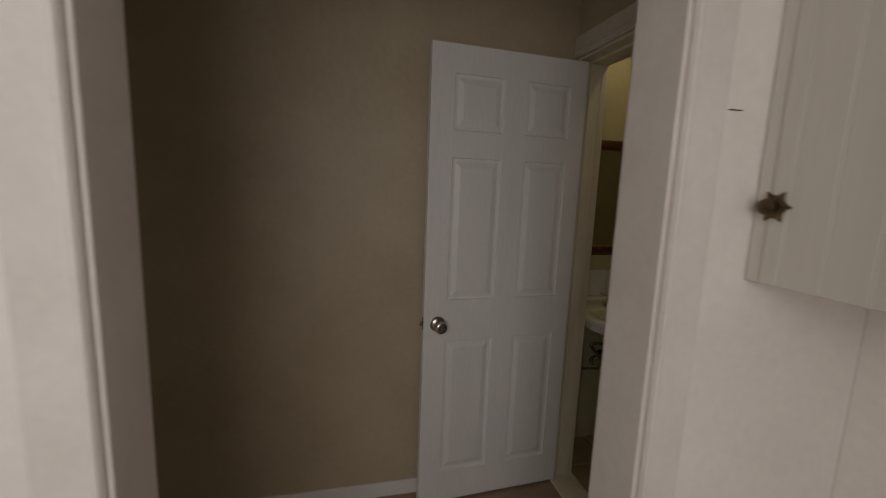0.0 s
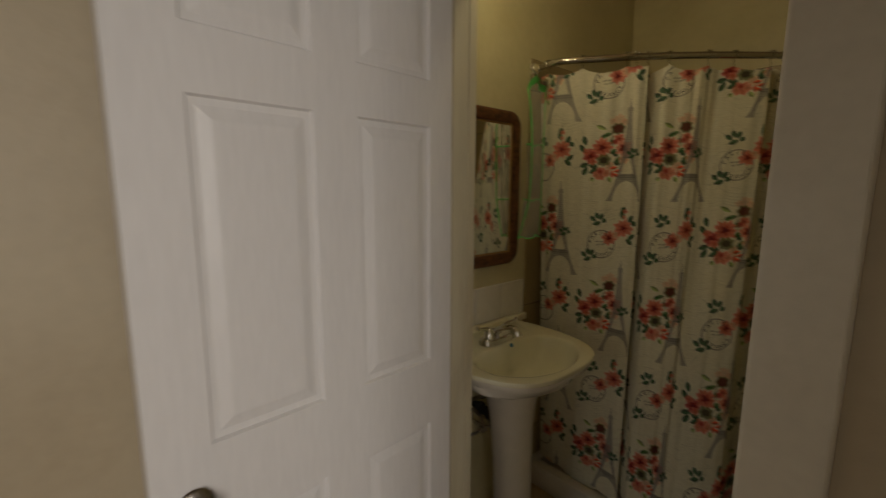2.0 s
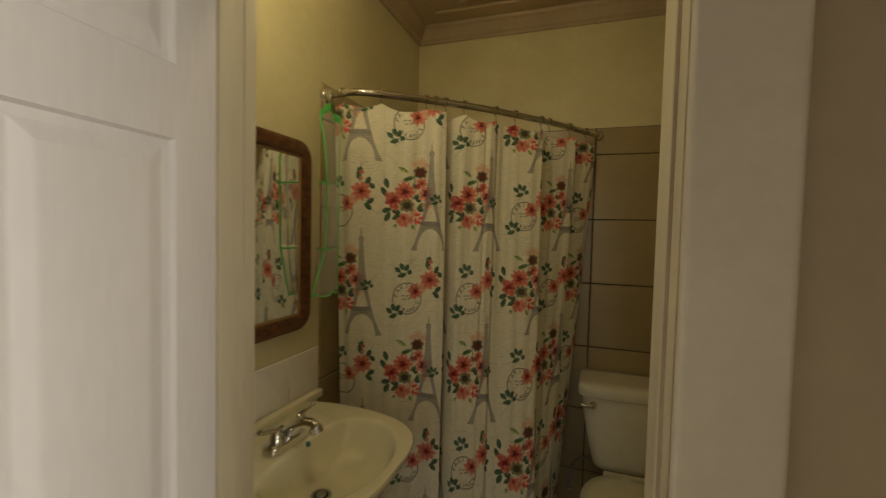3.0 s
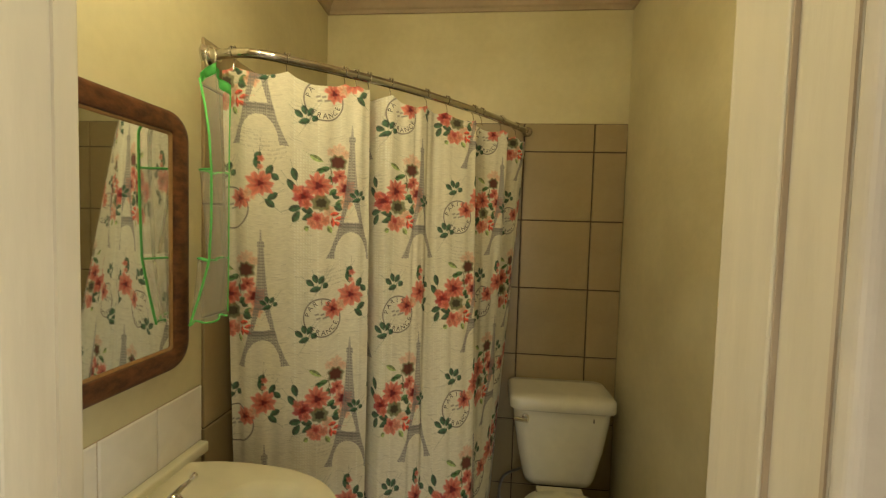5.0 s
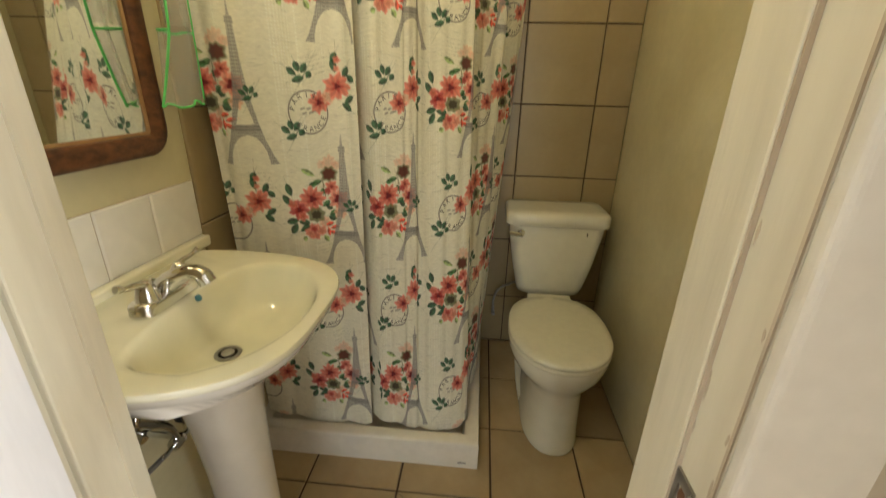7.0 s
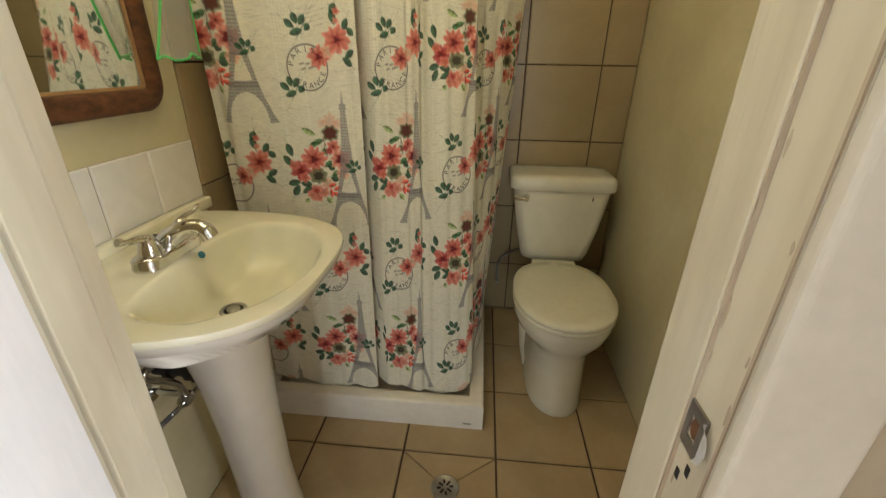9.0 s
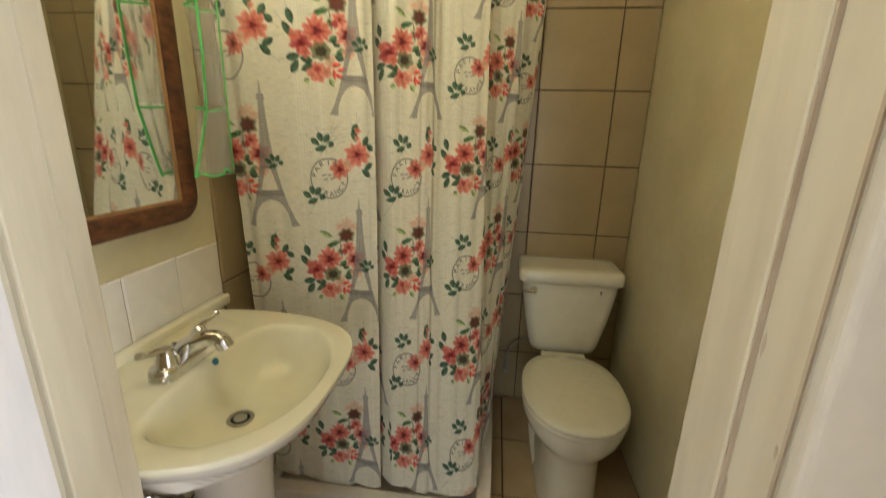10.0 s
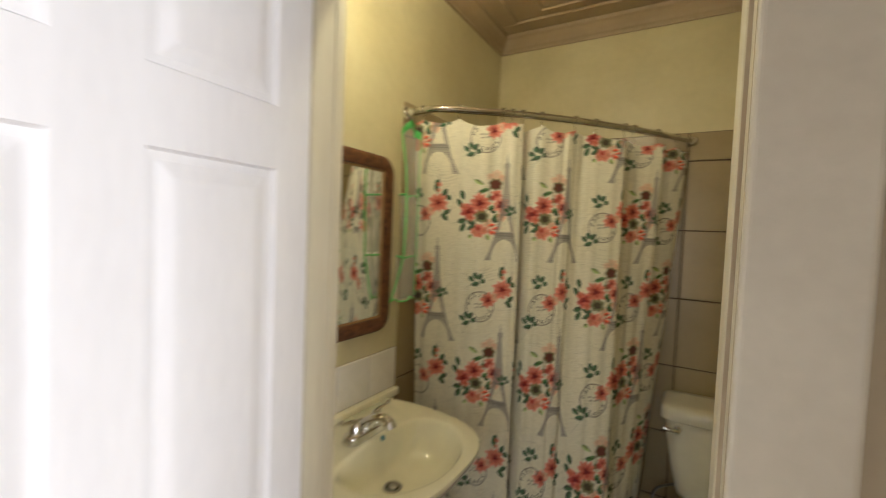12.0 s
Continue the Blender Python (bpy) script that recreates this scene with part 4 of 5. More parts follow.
# open-work: columns of small bright squares, and a broad block of them once a repeat
dots = (np.sin(UA * 2 * math.pi / 0.0084) > 0.25) & (np.sin(Z * 2 * math.pi / 0.0084) > 0.1)
band = (UA % 0.26 > 0.195) & (UA % 0.26 < 0.245) & (np.sin(Z * 9 + UA * 5) > -0.35)
column = (UA % 0.0645) < 0.0072
PRINT = np.where((dots & (band | column))[..., None], np.minimum(PRINT * 1.16, 0.93), PRINT * 0.985).astype(np.float32)
# slubs in the weave and faint worn script: short grey dashes
for k in range(1500):
    row, col, wide = rng.randint(2, NV - 2), rng.randint(0, NU - 24), rng.randint(3, 22)
    PRINT[row, col:col + wide] *= 0.80 + 0.14 * rng.rand()
for k in range(34):
    cu, cz = rng.rand() * ULEN, 0.15 + rng.rand() * 1.65
    for line in range(5):
        row = int(np.argmin(np.abs(Z[:, NU // 2] - (cz - 0.011 * line))))
        c0 = int(cu / ULEN * NU)
        for q in range(c0, min(NU - 4, c0 + 34)):
            if rng.rand() < 0.55:
                PRINT[row:row + 2, q] *= 0.84


def window_of(cu, cz, r):
    """Rows and columns of the cloth near a place."""
    c0, c1 = np.searchsorted(us, (cu - r, cu + r))
    if c1 <= c0:
        return None
    z = Z[:, (c0 + c1) // 2]
    rows = np.nonzero((z > cz - r) & (z < cz + r))[0]
    return None if len(rows) == 0 else (slice(rows[0], rows[-1] + 1), slice(c0, c1))


def lay(win_, mask, col):
    m = np.clip(mask, 0, 1)[..., None]
    PRINT[win_] = PRINT[win_] * (1 - m) + np.asarray(col, np.float32) * m


def edge(d, soft=0.0016):
    return np.clip(0.5 - d / soft, 0, 1)


def blossom(cu, cz, r, tone, turn=0.0, petals=9, eye=0.24, faint=0.93):
    """A loose watercolour flower: notched petals, darker towards the eye, washed out at the tips."""
    win_ = window_of(cu, cz, r * 1.5)
    if not win_:
        return
    du, dz = UA[win_] - cu, Z[win_] - cz
    rad, ang = np.hypot(du, dz * 1.06), np.arctan2(dz, du)
    lim = r * (0.92 + 0.13 * np.cos(petals * ang + turn) + 0.08 * np.cos(4 * ang + 3 * turn + 20 * cu) + 0.05 * np.cos(17 * ang + 5 * turn + 40 * cu))
    f = np.clip(rad / r, 0, 1.2)[..., None]
    wash = np.array(tone)[None, None]
    col = wash * (0.72 + 0.42 * f) + (1 - wash) * 0.16 * np.clip(f - 0.45, 0, 1)
    vein = 0.5 + 0.5 * np.cos(petals * ang + turn + 5 * rad / r)
    col = np.clip(col * (0.82 + 0.26 * vein + 0.10 * np.cos(31 * ang + 3 * turn))[..., None], 0, 0.9)
    lay(win_, faint * edge(rad - lim, 0.005), col)
    if eye:
        lay(win_, 0.75 * edge(rad - (eye + 0.16) * r * (1 + 0.35 * np.cos(5 * ang + turn)), 0.006), np.array(tone) * np.array((0.62, 0.25, 0.35)))
        lay(win_, edge(rad - eye * r * (1 + 0.3 * np.cos(3 * ang + turn)), 0.004), (0.17, 0.015, 0.025))


def leaf(cu, cz, length, wide, turn, tone=(0.020, 0.095, 0.050)):
    win_ = window_of(cu, cz, length)
    if not win_:
        return
    du, dz = UA[win_] - cu, Z[win_] - cz
    c, s = math.cos(turn), math.sin(turn)
    a, b = du * c + dz * s, -du * s + dz * c
    lim = wide * np.clip(1 - (a / (length * 0.5)) ** 2, 0, 1) ** 0.8 * (1 + 0.3 * a / length)
    lay(win_, 0.93 * edge(np.abs(b) - lim, 0.002), np.array(tone) * (0.8 + 0.9 * (b > 0) + 0.25 * np.sin(a * 420 + 60 * cu))[..., None])


def sprig(cu, cz, k=1.0):
    for a, b, t, size in ((-0.017, 0.007, 2.5, 0.026), (-0.004, 0.018, 1.9, 0.024), (0.011, 0.015, 1.0, 0.025), (0.022, 0.001, 0.9, 0.018), (-0.004, -0.009, 0.3, 0.030)):
        leaf(cu + a * k, cz + b * k, size * k, 0.0075 * k, t, (0.018, 0.082, 0.040))
    leaf(cu + 0.008 * k, cz - 0.004 * k, 0.05 * k, 0.0012, 1.0, (0.05, 0.10, 0.05))


def tower(cu, cz):
    win_ = window_of(cu, cz + 0.19, 0.21)
    if not win_:
        return
    du, dz = np.abs(UA[win_] - cu), Z[win_] - cz
    h = [0, 0.022, 0.066, 0.110, 0.178, 0.246, 0.326, 0.343, 0.344, 0.357, 0.361, 0.392]
    w = [0.077, 0.064, 0.046, 0.034, 0.0200, 0.0125, 0.0076, 0.0072, 0.0095, 0.0085, 0.003, 0.001]
    lim = np.interp(dz, h, w, left=-1, right=-1)
    m = edge(du - lim, 0.002)
    arch = (du / 0.050) ** 2 + (np.clip(dz, -1, 1) / 0.078) ** 2
    m *= 1 - ((arch < 1) & (dz < 0.085))
    gap = np.interp(dz, [0.106, 0.107, 0.165, 0.166], [0, 0.023, 0.007, 0])
    m *= 1 - (du < gap)
    lat = 0.75 + 0.25 * np.sign(np.sin((UA[win_] - cu + dz * 0.6) * 620) * np.sin((UA[win_] - cu - dz * 0.6) * 620))
    m = m * (0.60 + 0.40 * (lat > 0.8))
    bars = ((dz > 0.088) & (dz < 0.104)) | ((dz > 0.166) & (dz < 0.175))
    lay(win_, 0.92 * m, (0.27, 0.255, 0.25))
    lay(win_, 0.7 * m * bars, (0.20, 0.19, 0.19))


STAMPS = []


def stamp(cu, cz, r=0.052):
    win_ = window_of(cu, cz, r * 1.15)
    if not win_:
        return
    du, dz = UA[win_] - cu, Z[win_] - cz
    rad = np.hypot(du, dz)
    lay(win_, 0.95 * edge(np.abs(rad - r) - 0.0017, 0.0022), (0.12, 0.10, 0.09))
    # the cancelled date in the middle is too faint to read: short bars
    for k, (a, b) in enumerate(((-0.016, 0.010), (0.0, 0.010), (-0.012, -0.002), (0.006, 0.0), (0.016, 0.003))):
        lay(win_, 0.7 * edge(np.abs(du - a) - 0.0058, 0.002) * edge(np.abs(dz - b - 0.3 * (du - a)) - 0.0026, 0.002), (0.2, 0.18, 0.16))
    STAMPS.append((cu, cz, r))


CORAL, RED, PINK, MAROON, PEACH = (0.74, 0.185, 0.125), (0.52, 0.045, 0.045), (0.80, 0.30, 0.21), (0.13, 0.018, 0.022), (0.84, 0.46, 0.30)
GREEN, MID, PALE, OLIVE = (0.014, 0.072, 0.032), (0.050, 0.135, 0.042), (0.27, 0.36, 0.13), (0.15, 0.165, 0.055)


def cluster(cu, cz):
    for a, b, size, t, tone in ((-0.082, 0.015, 0.042, 2.2, GREEN), (-0.074, 0.047, 0.038, 1.85, GREEN), (-0.073, -0.048, 0.038, 3.4, GREEN), (-0.070, -0.071, 0.038, 4.2, GREEN), (-0.036, -0.071, 0.040, 0.45, GREEN),
                                (-0.038, -0.052, 0.036, 6.1, GREEN), (0.010, 0.067, 0.036, 0.3, MID), (0.000, 0.062, 0.026, 3.4, MID), (-0.012, 0.096, 0.042, 2.7, PALE), (0.037, 0.003, 0.030, 0.6, MID), (0.046, -0.006, 0.026, 5.7, GREEN),
                                (0.058, -0.026, 0.028, 0.4, MID), (0.054, -0.041, 0.028, 6.0, GREEN), (0.028, -0.105, 0.024, 5.3, PALE), (-0.040, -0.104, 0.016, 3.6, PALE), (0.030, 0.040, 0.020, 2.0, MID)):
        leaf(cu + a, cz + b, size, 0.0098 if tone is GREEN else 0.0078, t, tone)
    for a, b, t in ((0.030, 0.045, 1.5), (0.036, 0.030, 1.2), (0.032, 0.062, 1.9), (0.044, 0.050, 0.8)):
        leaf(cu + a, cz + b, 0.036, 0.0014, t, (0.12, 0.10, 0.04))
    for a, b, size, tone, turn, petals, eye, faint in (
            (0.055, 0.122, 0.021, PEACH, 0.3, 8, 0, 0.55), (0.030, 0.118, 0.012, PEACH, 1.3, 6, 0, 0.5), (0.076, 0.114, 0.013, PEACH, 2.3, 6, 0, 0.5),
            (0.079, -0.027, 0.017, PEACH, 0.8, 6, 0, 0.8), (0.028, -0.055, 0.018, PEACH, 0.5, 7, 0, 0.7), (0.088, -0.008, 0.012, PINK, 1.9, 5, 0, 0.85),
            (0.058, 0.052, 0.018, CORAL, 0.6, 7, 0.16, 0.93), (0.045, 0.040, 0.010, RED, 0.2, 5, 0, 0.9), (0.076, 0.015, 0.027, PINK, 1.0, 8, 0.36, 0.93),
            (-0.050, -0.014, 0.026, RED, 0.6, 7, 0.22, 0.95), (-0.066, 0.004, 0.013, CORAL, 2.0, 5, 0, 0.9), (-0.040, -0.034, 0.014, CORAL, 0.9, 5, 0, 0.9),
            (-0.006, 0.019, 0.034, CORAL, 0.2, 11, 0.25, 0.95), (-0.008, -0.082, 0.024, CORAL, 0.4, 6, 0, 0.93), (0.014, -0.080, 0.015, PINK, 1.4, 5, 0, 0.9), (-0.024, -0.088, 0.012, PINK, 2.4, 5, 0, 0.9),
            (-0.010, -0.074, 0.009, RED, 0.3, 5, 0, 0.8)):
        blossom(cu + a, cz + b, size * 1.14, tone, turn, petals, eye, faint)
    for a, b, r, heart in ((0.052, 0.090, 0.024, 0.80), (0.002, -0.030, 0.025, 0.62)):
        win_ = window_of(cu + a, cz + b, 0.04)
        if win_:
            du, dz = UA[win_] - cu - a, Z[win_] - cz - b
            q = (np.abs(du / (r * 1.15)) ** 2.6 + np.abs(dz / (r * 0.95)) ** 2.6) ** (1 / 2.6) * (1 + 0.10 * np.cos(7 * np.arctan2(dz, du) + 30 * cu))
            lay(win_, 0.85 * np.clip((1 - q) * 5, 0, 1), OLIVE)
            lay(win_, 0.9 * np.clip((heart - q) * 5, 0, 1), (0.13, 0.018, 0.018) if heart > 0.7 else (0.045, 0.032, 0.022))
    for a, b, t in ((0.043, -0.060, 0.15), (0.058, -0.072, 0.2), (0.052, -0.088, 5.9), (0.038, -0.084, 4.8)):
        leaf(cu + a, cz + b, 0.028, 0.0062, t, (0.62, 0.085, 0.055))


def single(cu, cz):
    """The lone flower with its buds, centre of the big bloom at the place."""
    for a, b, size, t in ((0.024, 0.036, 0.034, 1.1), (0.038, 0.020, 0.026, 5.6), (0.031, -0.034, 0.034, 0.6), (0.024, -0.053, 0.034, 5.6), (-0.007, 0.052, 0.036, 1.8), (-0.005, 0.072, 0.028, 1.1)):
        leaf(cu + a, cz + b, size, 0.0092, t, GREEN)
    leaf(cu - 0.002, cz + 0.062, 0.06, 0.0014, 1.5, (0.12, 0.10, 0.04))
    blossom(cu + 0.003, cz + 0.066, 0.009, CORAL, 0.1, 5, 0)
    blossom(cu + 0.001, cz + 0.044, 0.008, PINK, 0.9, 5, 0)
    blossom(cu - 0.026, cz - 0.026, 0.020, PEACH, 0.7, 6, 0, 0.8)
    blossom(cu, cz, 0.036, CORAL, 0.1, 9, 0.2)


CELL_U, CELL_Z, TU, TZ = 0.26, 0.312, 0.102, 1.050
for i in range(-2, 9):
    for j in range(-5, 5):
        if (i + j) % 2:
            continue
        cu, cz = TU + CELL_U * i, TZ + CELL_Z * j
        if cz > 2.0 or cz < -0.4:
            continue
        stamp(cu + 0.174, cz + 0.138, 0.056)
        sprig(cu + 0.157, cz + 0.232, 1.15)
        sprig(cu + 0.124, cz + 0.084, 1.15)
        tower(cu, cz)
        blossom(cu + 0.206, cz + 0.164, 0.030, CORAL, 0.5, 8, 0.24)
        single(cu + 0.261, cz + 0.206)
        cluster(cu + 0.166, cz - 0.122)
        sprig(cu + 0.018, cz + 0.180, 0.85)

curtain = thing("shower_curtain", (0.45, 2.4, 0.13), "cream shower curtain printed with coral flowers, grey towers and stamps", "curtain")
me = bpy.data.meshes.new("cloth")
co = np.stack([X, Y, Z], -1).reshape(-1, 3) - np.array(ORIGIN[curtain])
idx = np.arange(NU * NV).reshape(NV, NU)
quads = np.stack([idx[:-1, :-1], idx[1:, :-1], idx[1:, 1:], idx[:-1, 1:]], -1).reshape(-1, 4)
me.vertices.add(len(co))
me.vertices.foreach_set("co", co.astype(np.float32).ravel())
me.loops.add(quads.size)
me.loops.foreach_set("vertex_index", quads.astype(np.int32).ravel())
me.polygons.add(len(quads))
me.polygons.foreach_set("loop_start", np.arange(0, quads.size, 4, dtype=np.int32))
me.update(calc_edges=True)
me.polygons.foreach_set("use_smooth", np.ones(len(quads), bool))
attr = me.color_attributes.new("print", "FLOAT_COLOR", "POINT")
attr.data.foreach_set("color", np.concatenate([PRINT.reshape(-1, 3), np.ones((NU * NV, 1), np.float32)], 1).ravel())
me.materials.append(M_CLOTH)
cloth = new("cloth", me)
cloth.parent = curtain
ORIGIN[cloth] = ORIGIN[curtain]


def place_on_cloth(flat):
    """Places on the front of the cloth for flat places (u, z)."""
    flat = np.array(flat)
    s = np.interp(flat[:, 0], us, ss)
    lo, hi = np.zeros(len(s)), np.ones(len(s))
    for _ in range(14):
        v = (lo + hi) / 2
        above = curtain_points(s, v)[2] > flat[:, 1]
        lo, hi = np.where(above, v, lo), np.where(above, hi, v)
    x0, y0, z0 = curtain_points(s, v)
    x1, y1, _ = curtain_points(s + 0.002, v)
    ln = np.hypot(x1 - x0, y1 - y0)
    return np.stack([x0 + (y1 - y0) / ln * 0.0014, y0 - (x1 - x0) / ln * 0.0014, z0], -1)


def glyph(letter, size):
    """Vertices and faces of one letter of the built-in font, middle at the origin."""
    c = bpy.data.curves.new("glyph", "FONT")
    c.body, c.size, c.align_x, c.align_y = letter, size, "CENTER", "CENTER"
    ob = new("glyph", c)
    m = bpy.data.meshes.new_from_object(ob.evaluated_get(bpy.context.evaluated_depsgraph_get()))
    vs, fs = [tuple(v.co) for v in m.vertices], [tuple(p.vertices) for p in m.polygons]
    bpy.data.objects.remove(ob)
    bpy.data.curves.remove(c)
    bpy.data.meshes.remove(m)
    return vs, fs


LETTERS = {ch: glyph(ch, 0.021) for ch in "PARISFNCE"}
for cu, cz, r in STAMPS:
    if not (0.06 < cu < ULEN - 0.06 and 0.24 < cz < 1.90):
        continue
    for word, mid, step, flip in (("PARIS", 118, -25, 1), ("FRANCE", 285, 22, -1)):
        for k, ch in enumerate(word):
            a = radians(mid + step * (k - (len(word) - 1) / 2))
            turn = a - math.pi / 2 if flip > 0 else a + math.pi / 2
            vs, fs = LETTERS[ch]
            bm = bmesh.new()
            flat = []
            for x, y, _ in vs:
                gu, gz = x * math.cos(turn) - y * math.sin(turn), x * math.sin(turn) + y * math.cos(turn)
                flat.append((cu + (r - 0.0115) * math.cos(a) + gu, cz + (r - 0.0115) * math.sin(a) + gz))
            if max(q[1] for q in flat) > 1.855:
                bm.free()
                continue
            made = [bm.verts.new(p) for p in place_on_cloth(flat)]
            for f in fs:
                bm.faces.new([made[q] for q in f])
            part("printed_letter", bm, M_INK, cloth)

# hooks: a ring over the rod and a wire down to the cloth
for k, s in enumerate(HOOKS_AT):
    p = Vector((np.interp(s, rod_len, rp[:, 0]), np.interp(s, rod_len, rp[:, 1]), RODZ))
    t = Vector((np.interp(s, s_fine, nx), np.interp(s, s_fine, ny), 0))
    foot = 1.862 - RODZ
    hook = thing("curtain_hook", p, "thin chrome curtain hook with beads on the rod", "hook", "hooks on the shower rod")
    loop = [p + t * (0.0165 * math.sin(radians(a))) + Vector((0, 0, 0.0165 * math.cos(radians(a)))) for a in range(-150, 151, 20)]
    pts = smooth_path([*loop, p + t * 0.004 + Vector((0, 0, foot * 0.6)), p + t * 0.0015 + Vector((0, 0, foot)), p - t * 0.004 + Vector((0, 0, foot - 0.006))], 3)
    part("wire", tube(bmesh.new(), pts, 0.0011, 6), M_ROD, hook, "", 60)
    side = Vector((t.y, -t.x, 0))
    for off in (-0.0055, 0.0055):
        bead = bmesh.new()
        bmesh.ops.create_uvsphere(bead, u_segments=10, v_segments=7, radius=0.0036, matrix=Matrix.Translation(p + side * off + Vector((0, 0, 0.0165))))
        part("bead", bead, M_CHROME, hook, "", 60)

# ---- net organiser with green piping, hung from the rod's end ----
net = thing("net_organiser", (0.05, 2.11, 1.19), "sheer white net pocket organiser with bright green piping", "organiser")
NZ = [1.20, 1.25, 1.30, 1.363, 1.47, 1.586, 1.67, 1.74, 1.81]


def net_edge(z):
    """The piped free edge, standing out in front of the rod's end."""
    return Vector((float(np.interp(z, NZ, [0.050, 0.066, 0.080, 0.096, 0.101, 0.102, 0.099, 0.080, 0.052])), float(np.interp(z, NZ, [1.996, 1.999, 2.002, 2.005, 2.006, 2.004, 2.000, 2.012, 2.032])), z))


def net_point(f, z, bulge=0.0):
    """f from 0 at the free edge to 1 at the edge by the curtain; the pockets bulge towards the wall."""
    e = net_edge(z)
    b = Vector((0.086 + 0.004 * math.sin(z * 6), 2.104, z))
    p = e.lerp(b, f)
    wave = (0.010 * math.sin(f * 9 + z * 2.3) + 0.005 * math.sin(f * 23 - z * 4)) * min(1, 6 * f)
    p += Vector((-0.9 * bulge, 0.35 * bulge, 0)) * math.sin(math.pi * min(1, f ** 0.6))
    p += Vector((wave, -0.3 * wave, 0))
    p.x = max(0.008, p.x)
    return p


def net_bottom(f):
    return 1.204 + 0.006 * math.sin(f * 11) + 0.010 * f


NF, NR = 26, 44
FS = [k / NF for k in range(NF + 1)]


def net_top(f):
    """Inverted V under the hook."""
    return 1.812 + 0.050 * (1 - abs(f - 0.45) / 0.55)


bm = bmesh.new()
loft(bm, [[net_point(f, net_top(f) - (net_top(f) - net_bottom(f)) * j / NR) for f in FS] for j in range(NR + 1)], close=False)
part("net", bm, M_NET, net, "sheer white net", 180)
for z0, z1 in ((1.375, 1.586), (net_bottom(0.5), 1.363)):
    bm = bmesh.new()
    loft(bm, [[net_point(f, z0 + (z1 - z0) * j / 10, 0.052 * (0.25 + 0.75 * j / 10)) for f in FS] for j in range(11)], close=False)
    part("pocket", bm, M_NET, net, "sheer net pocket", 180)
    part("pocket_piping", tube(bmesh.new(), [net_point(f, z1 + 0.003 * math.sin(f * 9), 0.052) for f in FS], 0.0026, 8), M_MESH, net, "green piping", 60)
part("side_piping", tube(bmesh.new(), [net_edge(1.81 - 0.606 * j / NR) for j in range(NR + 1)], 0.0029, 8), M_MESH, net, "green piping", 60)
part("side_piping", tube(bmesh.new(), [net_point(1.0, 1.81 - 0.590 * j / NR) for j in range(NR + 1)], 0.0018, 8), M_MESH, net, "green piping", 60)
part("hem_piping", tube(bmesh.new(), [net_point(f, net_bottom(f)) for f in FS], 0.0026, 8), M_MESH, net, "green piping", 60)
bm = bmesh.new()
loft(bm, [[net_point(f, net_top(f) + dz) + Vector((0.002, -d, 0)) for f in FS] for dz, d in ((-0.026, 0.001), (-0.020, 0.003), (-0.002, 0.003), (0.002, 0.0))], close=False)
bmesh.ops.solidify(bm, geom=bm.faces[:], thickness=0.0012)
part("top_band", bm, M_MESH, net, "bright green cloth band", 60)
part("hook_ring", tube(bmesh.new(), [(0.048 + 0.014 * math.cos(radians(a)), 2.080, 1.882 + 0.026 * math.sin(radians(a))) for a in range(-90, 271, 20)], 0.002, 8), M_CHROME, net, "", 60)

# ---- light over the door, on the inside ----
fitting = thing("wall_light", (0.445, 1.505, 2.2), "white two-bulb bathroom wall light over the door", "light")
part("backplate", boxes((0.28, 0.62, 1.5005, 1.52, 2.17, 2.26), bevel=0.006, seg=2), M_WTRIM, fitting)
for bx in (0.34, 0.56):
    part("socket", tube(bmesh.new(), [(bx, 1.515, 2.215), (bx, 1.56, 2.215), (bx, 1.575, 2.213)], [0.02, 0.02, 0.017], 14), M_WTRIM, fitting, "", 60)

# ---- tiles ----
TILE_CACHE = {}


def tile(parent, name, axis, at, w, h, thick, material, bevel=0.0022):
    """One tile of size w by h, its face at the place `at`: axis 'y' faces -y, 'x' faces +x, 'z' faces up."""
    key = (axis, round(w, 4), round(h, 4), thick, material.name)
    if key not in TILE_CACHE:
        bm = bmesh.new()
        if axis == "y":
            box(bm, -w / 2, w / 2, 0, thick, -h / 2, h / 2)
        elif axis == "x":
            box(bm, -thick, 0, -w / 2, w / 2, -h / 2, h / 2)
        else:
            box(bm, -w / 2, w / 2, -h / 2, h / 2, -thick, 0)
        front = [f for f in bm.faces if {"y": f.normal.y < -0.5, "x": f.normal.x > 0.5, "z": f.normal.z > 0.5}[axis]]
        bmesh.ops.bevel(bm, geom=list({e for f in front for e in f.edges}), offset=bevel, segments=1, affect="EDGES")
        me = bpy.data.meshes.new(name)
        bm.to_mesh(me)
        bm.free()
        me.materials.append(material)
        TILE_CACHE[key] = me
    ob = new(name, TILE_CACHE[key])
    ob.parent = parent
    ob.location = Vector(at) - ORIGIN.get(parent, Vector((0, 0, 0)))
    return ob


def spans(lo, hi, lines):
    cuts = [lo] + [c for c in sorted(lines) if lo + 0.012 < c < hi - 0.012] + [hi]
    return list(zip(cuts, cuts[1:]))


G, GF = 0.0055, 0.0075
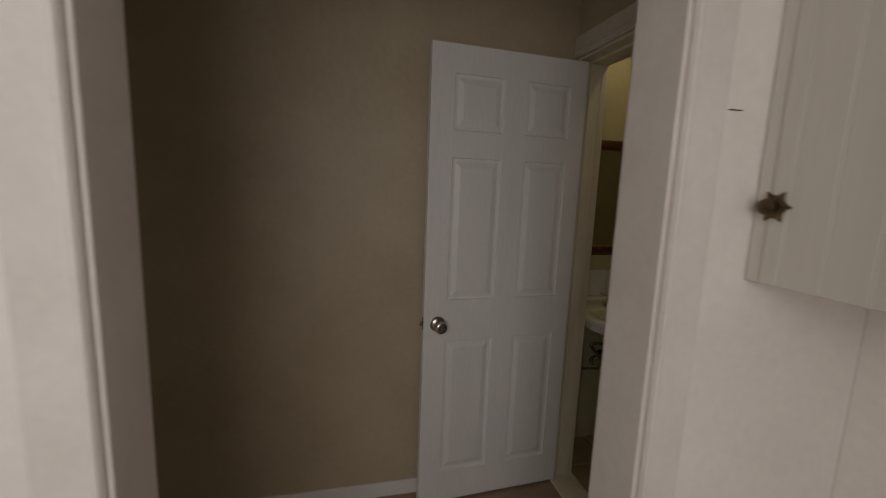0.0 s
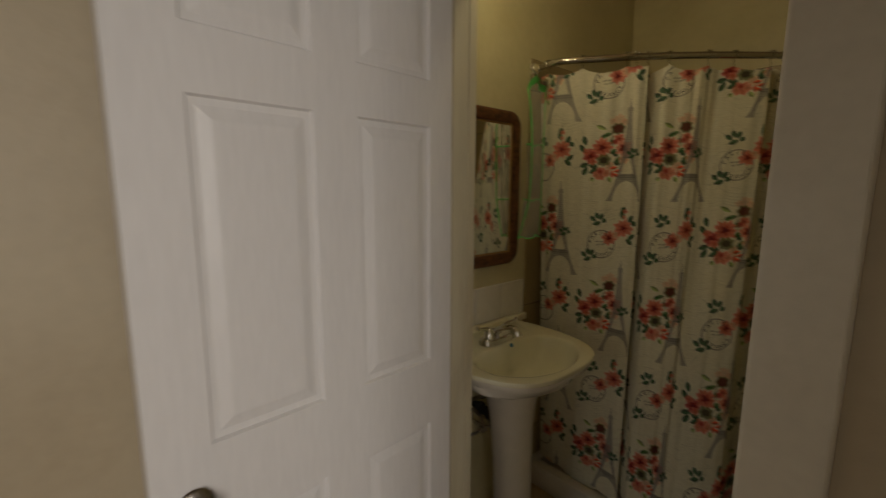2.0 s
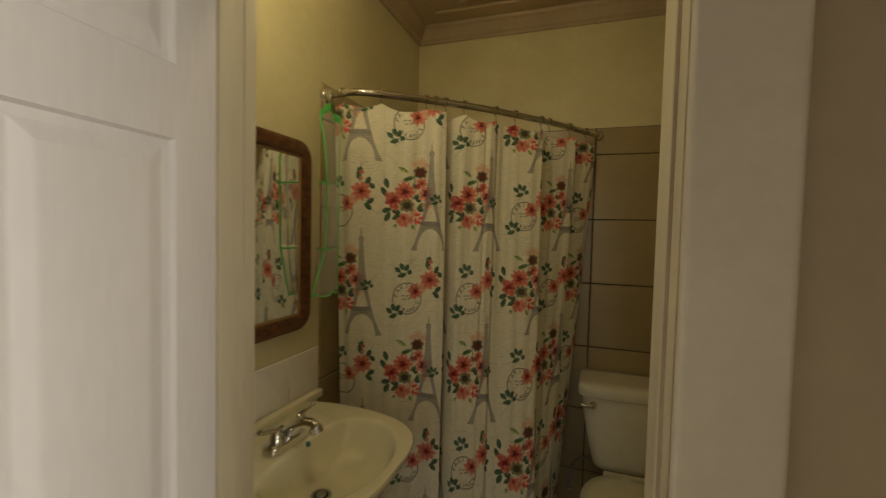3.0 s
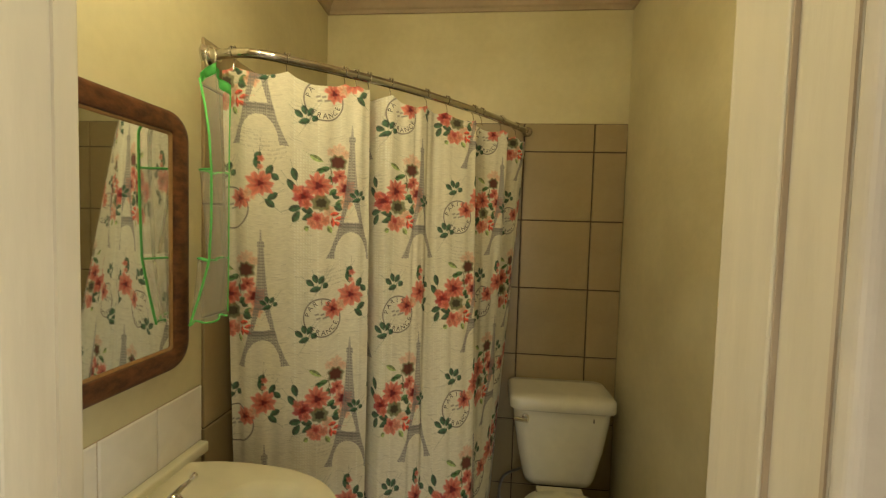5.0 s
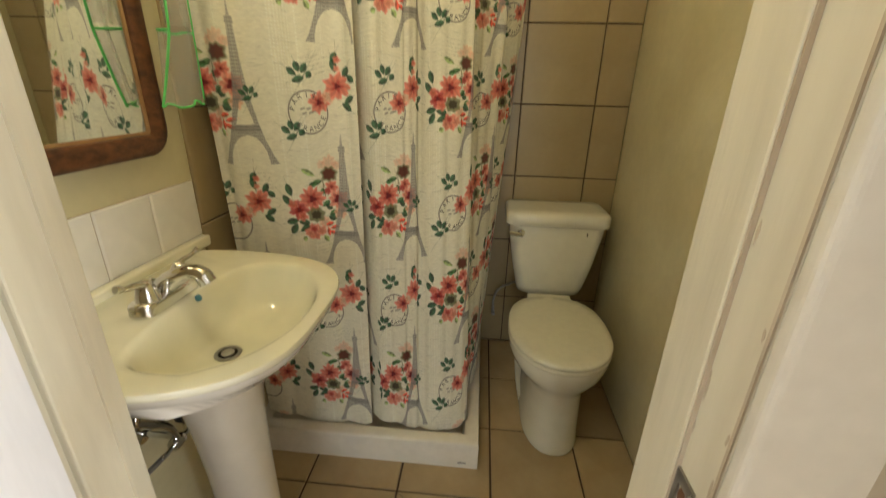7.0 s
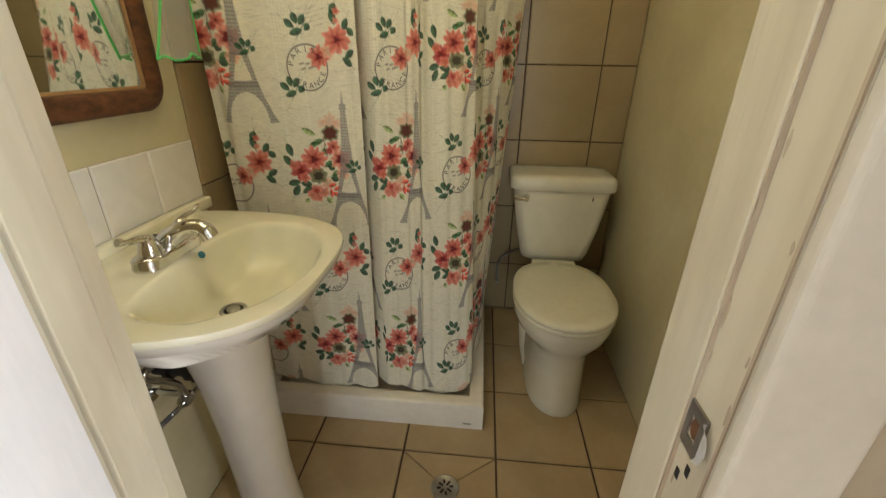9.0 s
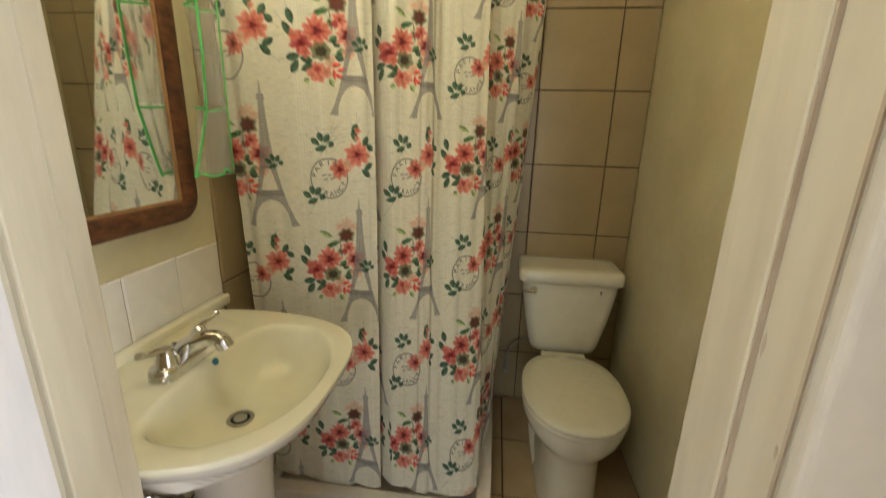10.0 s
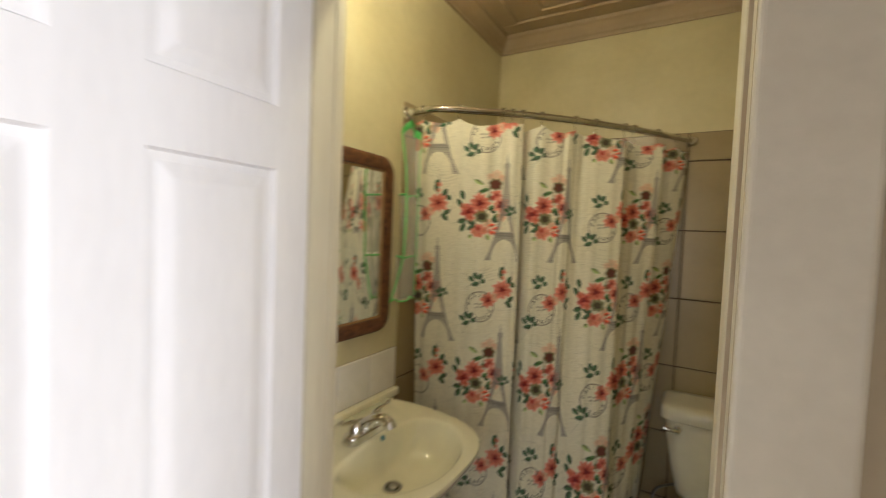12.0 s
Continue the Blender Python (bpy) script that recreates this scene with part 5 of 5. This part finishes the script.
# back wall, up to the height of the rod
TOPZ = 1.946
back_tiles = structure("tiling_back", boxes((0.002, BX1 - 0.002, BY1 - 0.004, BY1 - 0.0002, 0.0, TOPZ)), M_GROUT, "tan square ceramic wall tiles with dark joints", "tiling")
zlines = [1.819 - 0.3105 * k for k in range(7)]
for x0, x1 in spans(0.004, BX1 - 0.001, [1.241 - 0.3105 * k for k in range(5)]):
    for z0, z1 in spans(0.004, TOPZ, zlines):
        tile(back_tiles, "tile", "y", ((x0 + x1) / 2, BY1 - 0.009, (z0 + z1) / 2), x1 - x0 - G, z1 - z0 - G, 0.0085, M_WALLTILE)
left_tiles = structure("tiling_shower_left", boxes((0.0002, 0.004, 2.113, BY1 - 0.012, 0.0, TOPZ)), M_GROUT, "tan square ceramic tiles on the shower side wall", "tiling")
for y0, y1 in spans(2.108, BY1 - 0.011, [2.40, 2.71]):
    for z0, z1 in spans(0.004, TOPZ, zlines):
        tile(left_tiles, "tile", "x", (0.009, (y0 + y1) / 2, (z0 + z1) / 2), y1 - y0 - G, z1 - z0 - G, 0.0085, M_WALLTILE)
# white splash tiles over the sink
splash = structure("splashback", boxes((0.0002, 0.003, 1.504, 2.104, 0.862, 1.014)), M_WGROUT, "row of white glazed splash tiles over the sink", "tiling")
for y0, y1 in spans(1.504, 2.105, [1.949 - 0.1535 * k for k in range(4)]):
    tile(splash, "tile", "x", (0.008, (y0 + y1) / 2, 0.938), y1 - y0 - 0.003, 0.151, 0.0075, M_WHITETILE, 0.003)

# floor tiles; the one with the drain is cut along its diagonals
fx = [0.553 + 0.3125 * k for k in range(-3, 4)]
fy = [2.053 + 0.310 * k for k in range(-3, 5)]
for x0, x1 in spans(0.0, BX1, fx):
    for y0, y1 in spans(1.498, BY1 - 0.006, fy):
        if x1 < 0.6 and y0 > 2.3:
            continue
        if 0.5 < x0 < 0.6 and 1.7 < y0 < 1.8:
            cx, cy = (x0 + x1) / 2, (y0 + y1) / 2
            cs = [(x0 + GF / 2, y0 + GF / 2), (x1 - GF / 2, y0 + GF / 2), (x1 - GF / 2, y1 - GF / 2), (x0 + GF / 2, y1 - GF / 2)]
            for q in range(4):
                a, b = Vector((*cs[q], 0)), Vector((*cs[(q + 1) % 4], 0))
                tip = Vector((0.706, 1.930, 0))
                inw = (tip - (a + b) / 2).normalized() * 0.0012
                al = (b - a).normalized() * 0.0028
                tri = [a + al, b - al, tip - inw]
                bm = bmesh.new()
                loft(bm, [[p + Vector((0, 0, -0.0055)) for p in tri], [p + Vector((0, 0, -0.0008)) for p in tri], [p * 0.994 + (sum(tri, Vector()) / 3) * 0.006 for p in tri]])
                part("tile", bm, M_FLOORTILE, floor_bath)
            continue
        tile(floor_bath, "tile", "z", ((x0 + x1) / 2, (y0 + y1) / 2, 0.0), x1 - x0 - GF, y1 - y0 - GF, 0.0058, M_FLOORTILE)
